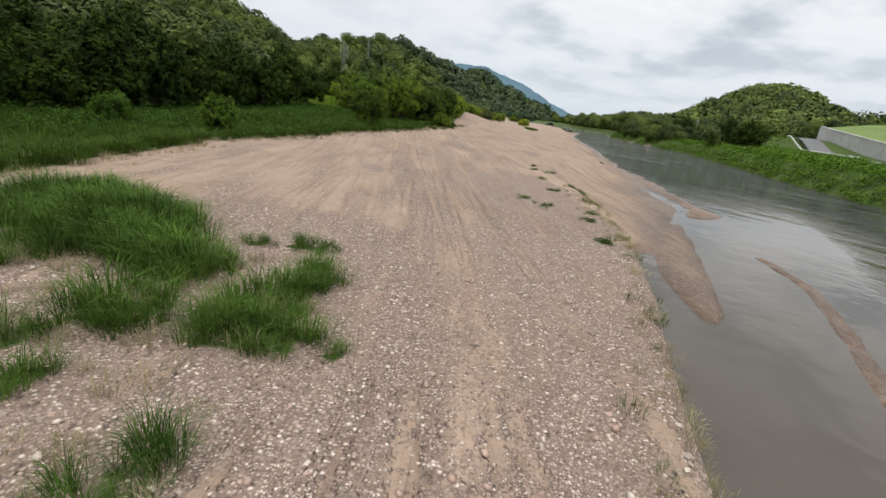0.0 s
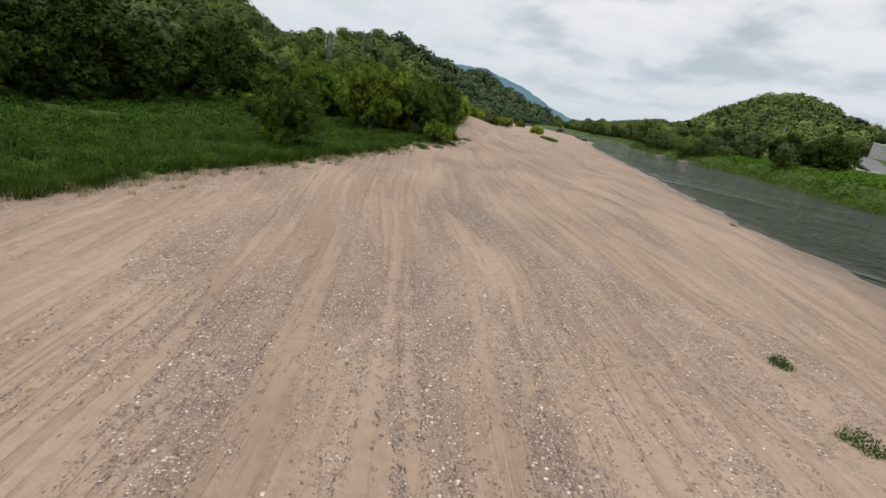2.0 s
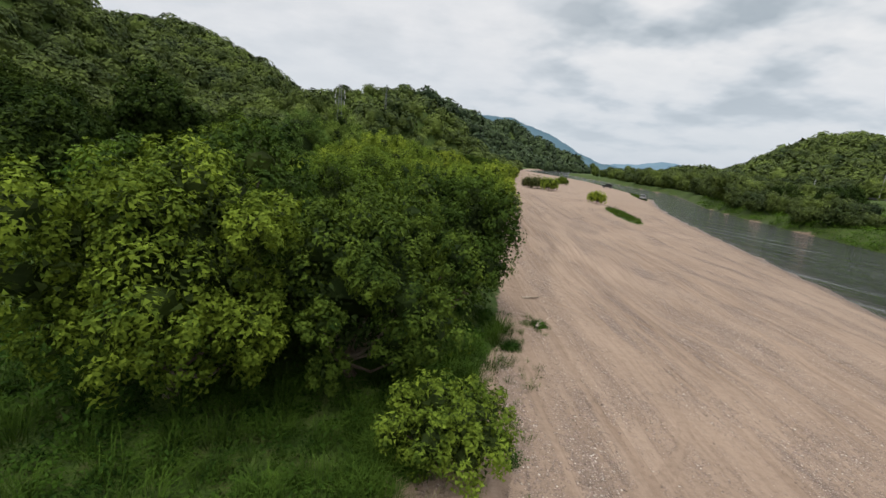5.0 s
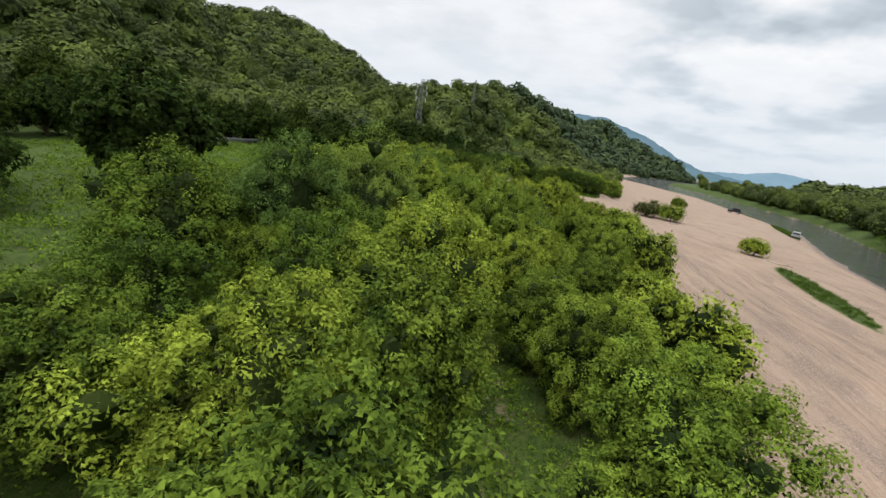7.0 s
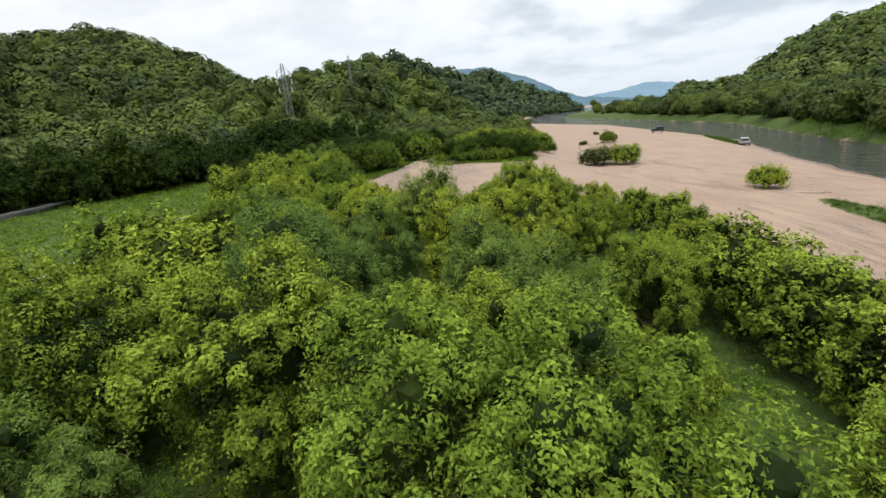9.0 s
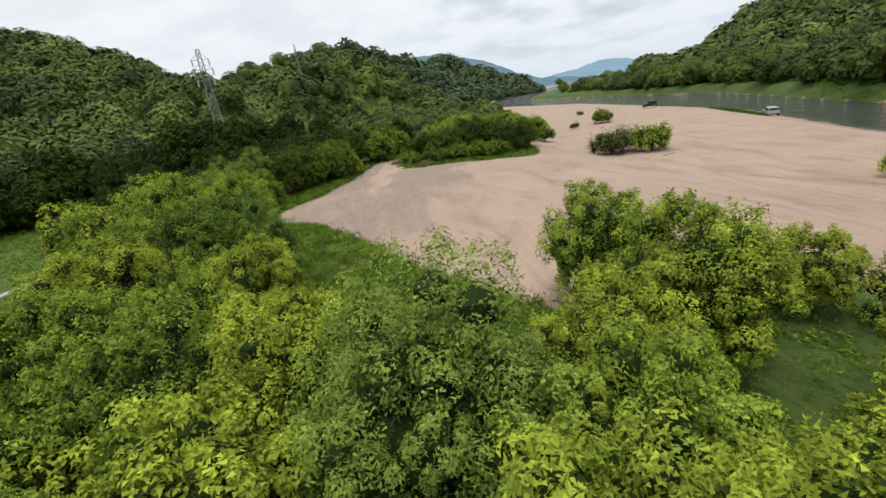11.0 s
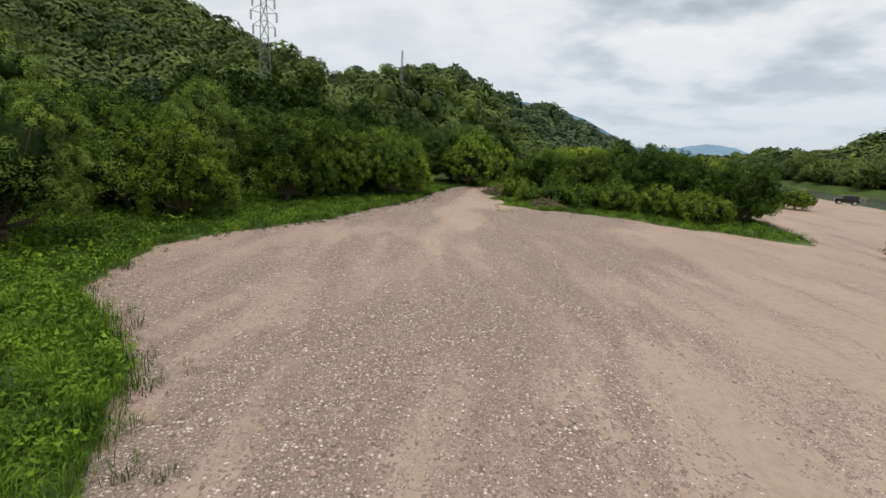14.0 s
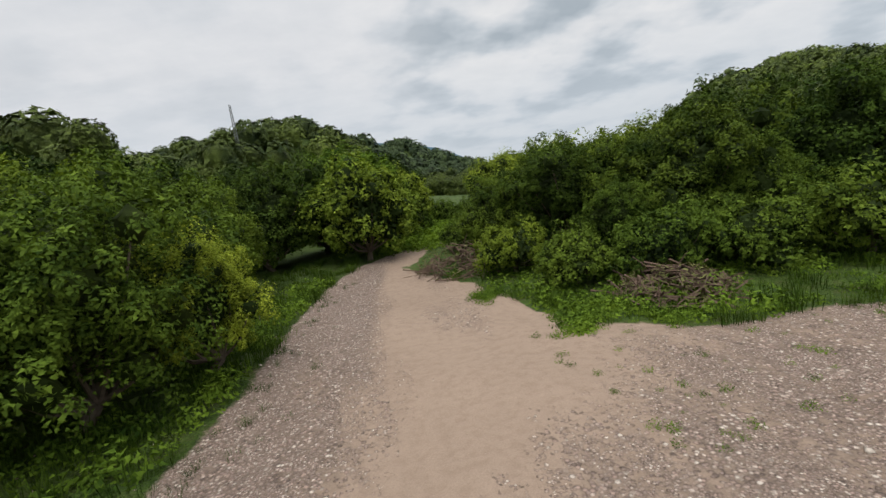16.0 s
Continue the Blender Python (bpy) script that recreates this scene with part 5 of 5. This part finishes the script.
    scatter("bank_vines", BANK_VINES, creeper, M["field"], "low bright green creepers covering the far bank slope", "plants", seed=12)
    scatter("field_plants", sp, creeper, M["field"], "thick green creepers and weeds covering a field", "plants", seed=9)
    sp = []
    for cx, cy, a_, b_, th in PATCHES:
        for _ in range(int(20 * a_ * b_)):
            r, a = math.sqrt(rng.random()), rng.uniform(0, 6.28)
            u, v = a_ * r * math.cos(a), b_ * r * math.sin(a)
            sp.append((cx + u * math.cos(th) - v * math.sin(th), cy + u * math.sin(th) + v * math.cos(th), rng.uniform(0.7, 1.4)))
    scatter("sandbar_grass", sp, short, M["grass"], "low green reed patches on the sand bar", seed=4)


grasses()


# ---- stones ----
def stone_template(rng):
    V = np.array([(1, 0, 0), (-1, 0, 0), (0, 1, 0), (0, -1, 0), (0, 0, 1), (0, 0, -1), (0.7, 0.7, 0.3), (-0.7, 0.6, 0.35), (-0.6, -0.7, 0.3), (0.7, -0.65, 0.3)], float)
    F = np.array([(0, 6, 4), (6, 2, 4), (2, 7, 4), (7, 1, 4), (1, 8, 4), (8, 3, 4), (3, 9, 4), (9, 0, 4), (0, 5, 6), (6, 5, 2), (2, 5, 7), (7, 5, 1), (1, 5, 8), (8, 5, 3), (3, 5, 9), (9, 5, 0)])
    return V * rng.uniform(0.75, 1.2, (len(V), 1)) * [1.0, 0.75, 0.5], F


def stones():
    rng = np.random.default_rng(33)
    tmpl = [stone_template(rng) for _ in range(8)]
    sp = {"stone_l": [], "stone_d": [], "stone_r": []}
    n = 0
    while n < 19000:
        if rng.random() < 0.62:
            x, y = rng.uniform(-9, 6), -4.5 + 34 * rng.random() ** 1.7
        else:
            x, y = rng.uniform(-10, 6), rng.uniform(117, 150)
        g = float(gravel_zone(np.array([x]), np.array([y]))[0])
        if rng.random() > max(g - 0.15, 0.0) ** 1.5 * 1.5 or x > curve(y, *SHORE) - 0.9:
            continue
        k = rng.choice(["stone_l", "stone_d", "stone_r"], p=[0.3, 0.42, 0.28])
        sp[k].append((x, y, 0.018 + 0.045 * rng.random() ** 2.2))
        n += 1
    for k, pts in sp.items():
        scatter("gravel_stones", pts, tmpl, M[k], {"stone_l": "pale", "stone_d": "grey", "stone_r": "rose-brown"}[k] + " rounded river stones loose on the gravel", "gravel", 5)
    # the larger stones one by one
    mats = ["stone_l", "stone_d", "stone_r"]
    meshes = [np_mesh("stone", *stone_template(rng), M[mats[i % 3]], True) for i in range(9)]
    for i in range(300):
        for _ in range(30):
            x, y = (rng.uniform(-6, 4), rng.uniform(-3, 9)) if i < 200 else (rng.uniform(-7, 4), rng.uniform(120, 146))
            if gravel_zone(np.array([x]), np.array([y]))[0] > 0.5 and (y > 20 or x < curve(y, *BANK) - 0.4):
                break
        s = rng.uniform(0.03, 0.06)
        ob = new("stone", meshes[i % 9])
        ob.parent = ground
        ob.matrix_basis = pose(x, y, gz(x, y) + s * 0.12, 0, 0, rng.uniform(0, 360)) @ Matrix.Diagonal((s, s, s, 1))


# ---- built things ----
def lattice(parent, h, w0, w1, arms, r):
    """Four legs, cross braces and pairs of arms of a lattice mast."""
    k = 9
    for sx, sy in ((1, 1), (1, -1), (-1, -1), (-1, 1)):
        part("leg", rod(bmesh.new(), (sx * w0, sy * w0, -1.0), (sx * w1, sy * w1, h), r), M["steel_dark"], parent)
    for i in range(k):
        z0, z1 = h * (i / k) ** 0.85, h * ((i + 1) / k) ** 0.85
        a, b = w0 + (w1 - w0) * z0 / h, w0 + (w1 - w0) * z1 / h
        bm = bmesh.new()
        q = [(1, 1), (1, -1), (-1, -1), (-1, 1)]
        for j in range(4):
            (x0, y0), (x1, y1) = q[j], q[(j + 1) % 4]
            rod(bm, (x0 * a, y0 * a, z0), (x1 * b, y1 * b, z1), r * 0.6, seg=4)
            rod(bm, (x1 * a, y1 * a, z0), (x0 * b, y0 * b, z1), r * 0.6, seg=4)
            rod(bm, (x0 * b, y0 * b, z1), (x1 * b, y1 * b, z1), r * 0.6, seg=4)
        part("brace", bm, M["steel_dark"], parent)
    for z, l in arms:
        for s in (-1, 1):
            bm = bmesh.new()
            rod(bm, (s * w1, 0, z), (s * l, 0, z + 0.15), r * 0.8, seg=4)
            rod(bm, (s * w1, 0, z + 0.9), (s * l, 0, z + 0.15), r * 0.7, seg=4)
            arm = part("arm", bm, M["steel_dark"], parent)
            part("insulator", rod(bmesh.new(), (s * l * 0.97, 0, z - 0.8), (s * l * 0.97, 0, z + 0.1), 0.12), M["concrete"], arm, "grey insulator string")


def pylon():
    x, y = -28.2, 170.0
    g = gz(x, y)
    ob = tagged(thing("power_pylon", x, y, g, 25), "tall grey steel lattice power pylon among hillside trees", "pylon")
    lattice(ob, 21.6 - g, 1.0, 0.24, ((17.2 - g, 1.2), (18.7 - g, 1.4), (20.1 - g, 1.2)), 0.04)
    x, y = -35.0, 309.0
    g = gz(x, y)
    ob = tagged(thing("radio_mast", x, y, g), "thin grey steel lattice radio mast on the ridge", "mast")
    lattice(ob, 41.5 - g, 0.6, 0.25, (), 0.06)


def utility_pole(x, y, h, tilt):
    ob = tagged(thing("utility_pole", x, y, gz(x, y), 30), "slender grey concrete utility pole on the far bank", "pole", "poles along the far road")
    part("shaft", rod(bmesh.new(), (0, 0, -0.4), (tilt * 0.4, 0, h), 0.13, 0.09, 10), M["concrete"], ob)
    for z in (0.93, 0.86):
        part("crossarm", box(bmesh.new(), tilt * 0.4 * z, 0, h * z, 1.6, 0.1, 0.12, 0.02), M["steel"], ob)


def guard_rail(name, pts, label, mat="white", gap=3.0):
    """Posts and a corrugated beam along a line."""
    ob = tagged(thing(name, pts[0][0], pts[0][1], 0), label, "guard rail")
    ox, oy = pts[0]
    for (xa, ya), (xb, yb) in zip(pts, pts[1:]):
        n = max(1, int(math.hypot(xb - xa, yb - ya) / gap))
        bm = bmesh.new()
        for i in range(n):
            p, q = [(xa + (xb - xa) * t / n, ya + (yb - ya) * t / n) for t in (i, i + 1)]
            zp, zq = gz(*p), gz(*q)
            for dz in (0.58, 0.72):
                rod(bm, (p[0] - ox, p[1] - oy, zp + dz), (q[0] - ox, q[1] - oy, zq + dz), 0.075, seg=6)
            part("post", rod(bmesh.new(), (p[0] - ox, p[1] - oy, zp - 0.2), (p[0] - ox, p[1] - oy, zp + 0.8), 0.06, seg=6), M[mat], ob)
        part("beam", bm, M[mat], ob)
    return ob


def strip(name, pts, width, lift, mat, label, category, thick=0.12):
    """A paved band that follows the ground."""
    V, F = [], []
    P = []
    for (xa, ya), (xb, yb) in zip(pts, pts[1:]):
        n = max(1, int(math.hypot(xb - xa, yb - ya) / 2.0))
        P += [(xa + (xb - xa) * i / n, ya + (yb - ya) * i / n) for i in range(n)]
    P.append(pts[-1])
    P = np.array(P)
    d = unit(np.gradient(P, axis=0))
    s = np.stack([-d[:, 1], d[:, 0]], 1) * width / 2
    L, R = P + s, P - s
    zl, zr = height(L[:, 0], L[:, 1]), height(R[:, 0], R[:, 1])
    z = np.maximum(zl, zr) + lift
    n = len(P)
    V = np.concatenate([np.column_stack([L, z]), np.column_stack([R, z]), np.column_stack([L, z - thick - 0.3]), np.column_stack([R, z - thick - 0.3])])
    i = np.arange(n - 1)
    F = np.concatenate([np.stack([i, i + 1, i + 1 + n, i + n], 1), np.stack([i + 2 * n, i, i + n * 0 + 0, i + 2 * n], 1)[:0], np.stack([i, i + 2 * n, i + 2 * n + 1, i + 1], 1), np.stack([i + n, i + n + 1, i + 3 * n + 1, i + 3 * n], 1)])
    tagged(new(name, np_mesh(name, V, F, M[mat])), label, category, kind="structure")


def retaining_wall():
    """Panels of a concrete wall that steps down along the far bank, with a grassed terrace behind."""
    a, b = Vector((128.0, 136.0, 9.4)), Vector((104.5, 83.0, 3.6))
    n = 10
    ob = tagged(thing("retaining_wall", a.x, a.y, 0), "tall pale concrete retaining wall with drain stains", "wall")
    d = (b - a) / n
    run = math.hypot(d.x, d.y)
    ang = math.degrees(math.atan2(d.y, d.x))
    for i in range(n):
        c = d * (i + 0.5)
        for name, up, size, bev in (("panel", -2.05, (run - 0.06, 0.5, 4.5), 0.05), ("coping", 0.3, (run, 0.75, 0.22), 0.04)):
            bm = box(bmesh.new(), 0, 0, 0, *size, bev)
            bm.transform(Matrix.Translation((c.x, c.y, a.z + c.z + up)) @ pose(0, 0, 0, 0, 0, ang) @ Matrix(((1, 0, 0, 0), (0, 1, 0, 0), (d.z / run, 0, 1, 0), (0, 0, 0, 1))))
            part(name, bm, M["concrete"], ob)
    side = Vector((-d.y, d.x, 0)).normalized()
    if side.x < 0:
        side = -side
    V = [a + d * t + side * s + Vector((0, 0, z)) for t in (0, n) for s, z in ((0.2, -0.1), (12, 2.0), (38, 4.0))]
    tagged(new("terrace", np_mesh("terrace", np.array([v[:] for v in V]), [(0, 1, 4, 3), (1, 2, 5, 4)], M["turf"])), "mown green grass terrace above the retaining wall", "lawn", kind="structure")


def wheel(parent, x, y, r, w):
    ob = part("wheel", rod(bmesh.new(), (x, y - w / 2, r), (x, y + w / 2, r), r * 0.62, seg=14), M["steel"], parent, "grey steel wheel rim")
    bm = bmesh.new()
    k = 20
    ring = [[bm.verts.new((x + math.cos(t * 2 * math.pi / k) * rr, y + yy, r + math.sin(t * 2 * math.pi / k) * rr)) for t in range(k)] for rr, yy in ((r * 0.62, -w / 2), (r * 0.94, -w / 2), (r, -w * 0.3), (r, w * 0.3), (r * 0.94, w / 2), (r * 0.62, w / 2))]
    for a, b in zip(ring, ring[1:]):
        for t in range(k):
            bm.faces.new((a[t], a[(t + 1) % k], b[(t + 1) % k], b[t]))
    part("tyre", bm, M["tyre"], ob, "black rubber tyre", True)


def off_roader(x, y, turn, paint, label, size=(1, 1, 1)):
    """A boxy four-wheel-drive car: hull, cabin, windows, wheels, bumpers, lamps."""
    ob = tagged(thing("car", x, y, gz(x, y), turn), label, "car", "cars parked on the sand bar")
    ob.scale = size
    part("body", box(bmesh.new(), 0, 0, 0.78, 3.7, 1.62, 0.55, 0.09), M[paint], ob)
    part("bonnet", box(bmesh.new(), 1.2, 0, 1.1, 1.25, 1.5, 0.16, 0.06), M[paint], ob)
    cab = part("cabin", box(bmesh.new(), -0.55, 0, 1.42, 2.35, 1.5, 0.78, 0.10, 0, 0.86), M[paint], ob)
    part("windscreen", box(bmesh.new(), 0.56, 0, 1.46, 0.10, 1.22, 0.46, 0.02), M["glass"], cab, "dark glass")
    part("rear_window", box(bmesh.new(), -1.66, 0, 1.46, 0.10, 1.15, 0.42, 0.02), M["glass"], cab, "dark glass")
    for s in (-1, 1):
        for cx in (-1.15, -0.2):
            part("side_window", box(bmesh.new(), cx, s * 0.70, 1.47, 0.78, 0.08, 0.42, 0.02), M["glass"], cab, "dark glass")
        part("headlight", rod(bmesh.new(), (1.84, s * 0.58, 0.86), (1.9, s * 0.58, 0.86), 0.12, seg=12), M["white"], ob, "round pale headlight")
        part("fender", box(bmesh.new(), 1.2, s * 0.78, 0.88, 0.95, 0.18, 0.12, 0.04), M["black"], ob, "black wheel arch")
    for cx in (1.92, -1.92):
        part("bumper", box(bmesh.new(), cx, 0, 0.58, 0.14, 1.55, 0.18, 0.04), M["black"], ob, "black bumper")
    for cx in (1.2, -1.15):
        for s in (-1, 1):
            wheel(ob, cx, s * 0.74, 0.38, 0.24)


def house(x, y, turn, w, d, h, roof="tile"):
    ob = tagged(thing("house", x, y, gz(x, y), turn), "small pale house with a dark pitched roof across the river", "house", "village houses")
    part("wall", box(bmesh.new(), 0, 0, h / 2 - 0.3, w, d, h + 0.6), M["wallp"], ob)
    bm = bmesh.new()
    e, r = 0.5, d * 0.30
    v = [bm.verts.new(p) for p in ((-w / 2 - e, -d / 2 - e, h), (w / 2 + e, -d / 2 - e, h), (w / 2 + e, d / 2 + e, h), (-w / 2 - e, d / 2 + e, h), (-w / 2 - e, 0, h + r), (w / 2 + e, 0, h + r))]
    for f in ((0, 1, 5, 4), (2, 3, 4, 5), (0, 4, 3), (1, 2, 5), (0, 3, 2, 1)):
        bm.faces.new([v[i] for i in f])
    part("roof", bm, M[roof], ob)
    for cx in (-w * 0.28, w * 0.22):
        win = part("window", box(bmesh.new(), cx, -d / 2 - 0.02, h * 0.6, w * 0.2, 0.1, h * 0.3), M["white"], ob, "white window frame")
        part("pane", box(bmesh.new(), cx, -d / 2 - 0.07, h * 0.6, w * 0.17, 0.06, h * 0.25), M["glass"], win, "dark glass")


def drift(x, y, length, turn, r=0.07, name="driftwood", label="bleached driftwood branch lying on sand"):
    rng = random.Random(int(x * 31 + y * 17))
    s = Soup()
    pts = [(length * (t - 0.5), rng.uniform(-0.12, 0.12) * length * 0.3, r * 0.6 + rng.uniform(-0.02, 0.05)) for t in (0, 0.25, 0.5, 0.75, 1)]
    tube(s, pts, r, r * 0.45, 7)
    me = s.mesh("stem", M["drift"], True)
    ob = tagged(thing(name, x, y, gz(x, y), turn), label, "driftwood")
    as_part("stem", me, ob)
    for k in (1, 2, 3):
        b = Soup()
        p = np.array(pts[k])
        tube(b, [p, p + [0.12 * length, rng.choice([-1, 1]) * 0.14 * length, 0.10 * length * rng.random() + 0.03]], r * 0.5, r * 0.15, 5)
        as_part("twig", b.mesh("twig", M["drift"], True), ob)


def brush_pile(x, y, r, h):
    """A heap of cut dead branches."""
    rng = np.random.default_rng(44)
    s = Soup()
    for _ in range(260):
        a, d = rng.uniform(0, 6.28), r * math.sqrt(rng.random())
        p = np.array([d * math.cos(a), d * math.sin(a), h * rng.random() * (1 - d / r) + 0.05])
        q = unit(rng.normal(size=3) * [1, 1, 0.35]) * rng.uniform(0.4, 1.0)
        tube(s, [p - q * 0.5, p + rng.normal(size=3) * 0.04, p + q * 0.5], 0.022, 0.006, 4)
    n = unit(rng.normal(size=(900, 3)) + [0, 0, 0.6])
    L = Soup()
    L.add(*leaves(rng, n * [r * 0.95, r * 0.95, h], n, 0.07, 0.032))
    ob = tagged(thing("brush_pile", x, y, gz(x, y)), "heap of cut brown branches with wilting leaves", "brush pile")
    as_part("brushwood", s.mesh("brushwood", M["twig"]), ob)
    as_part("foliage", L.mesh("foliage", M["leaf_dry"]), ob, "wilting olive leaves")


M["kerb"] = plain("weathered_concrete", (0.36, 0.37, 0.32), 0.9, 0, 0.2, 1.5, 0.3)
M["turf"] = plain("mown_turf", (0.11, 0.16, 0.035), 0.9, 0, 0.25, 1.2, 0.4)
pylon()
for x, y, h, t in ((146, 190, 8.5, 0.3), (158, 182, 8.0, 0.2), (112, 176, 8.0, 0.25)):
    utility_pole(x, y, h, t)
strip("road", [(74, 62), (90, 84), (122, 132), (144, 162), (150, 200)], 5.0, 0.12, "asphalt", "narrow grey asphalt road along the far bank", "road")
guard_rail("guard_rail", [(72, 66), (88, 88), (119, 134), (140, 163)], "white steel guard rail beside the far road")
strip("hill_road", [(-51, 112), (-50, 118), (-50, 165)], 4.5, 0.15, "asphalt", "grey road along the foot of the hill", "road")
guard_rail("guard_rail", [(-47.5, 113), (-46.5, 119), (-46.5, 160)], "dull grey steel guard rail beside the hillside road", "steel_dark")
strip("pavement", [(-24.0, 84), (-24.8, 100), (-25.6, 113), (-23.4, 123), (-22.5, 134)], 0.55, 0.10, "kerb", "narrow pale concrete strip across the grass field", "path")
retaining_wall()
off_roader(56.6, 191.3, 150, "black", "black boxy off-road car parked on open sand", (0.82, 0.85, 0.82))
off_roader(52.0, 153.2, 60, "silver", "silver-grey low car parked beside reeds", (0.95, 0.9, 0.72))
off_roader(-52.5, 133.0, 95, "white", "white car standing on the hillside road")
for x, y, a, w, d, h, roof in ((104, 282, 20, 9, 7, 3.2, "tile"), (117, 290, 60, 10, 7, 4.5, "white"), (109, 243, 10, 11, 7, 3.0, "tile"), (118, 246, 75, 9, 7, 3.2, "white"), (128, 252, 30, 10, 8, 4.8, "tile"), (136, 306, 0, 12, 8, 3.5, "white"), (148, 318, 40, 10, 7, 4.5, "tile"), (125, 330, 15, 9, 7, 3.2, "tile")):
    house(x + 12, y + 25, a, w * 0.7, d * 0.7, h * 0.75, roof)
drift(28.6, 112.2, 2.6, -35, 0.10)
drift(24.4, 134.6, 1.6, 20, 0.06)
drift(5.4, 55.4, 0.8, 70, 0.05)
drift(5.6, 57.8, 0.7, 20, 0.05)
drift(21.5, 50.5, 1.6, 60, 0.06)
drift(30.0, 66.0, 2.2, 75, 0.07)
brush_pile(-1.3, 148.5, 1.4, 0.8)
brush_pile(1.1, 143.1, 1.0, 0.5)
bm = bmesh.new()
box(bm, 0, 0, 0.02, 0.19, 0.13, 0.03, 0.01, 20)
tagged(part("litter", bm, M["white"], None), "flat scrap of white plastic lying on gravel", "litter").matrix_basis = pose(-5.15, 117.6, gz(-5.15, 117.6))
stones()
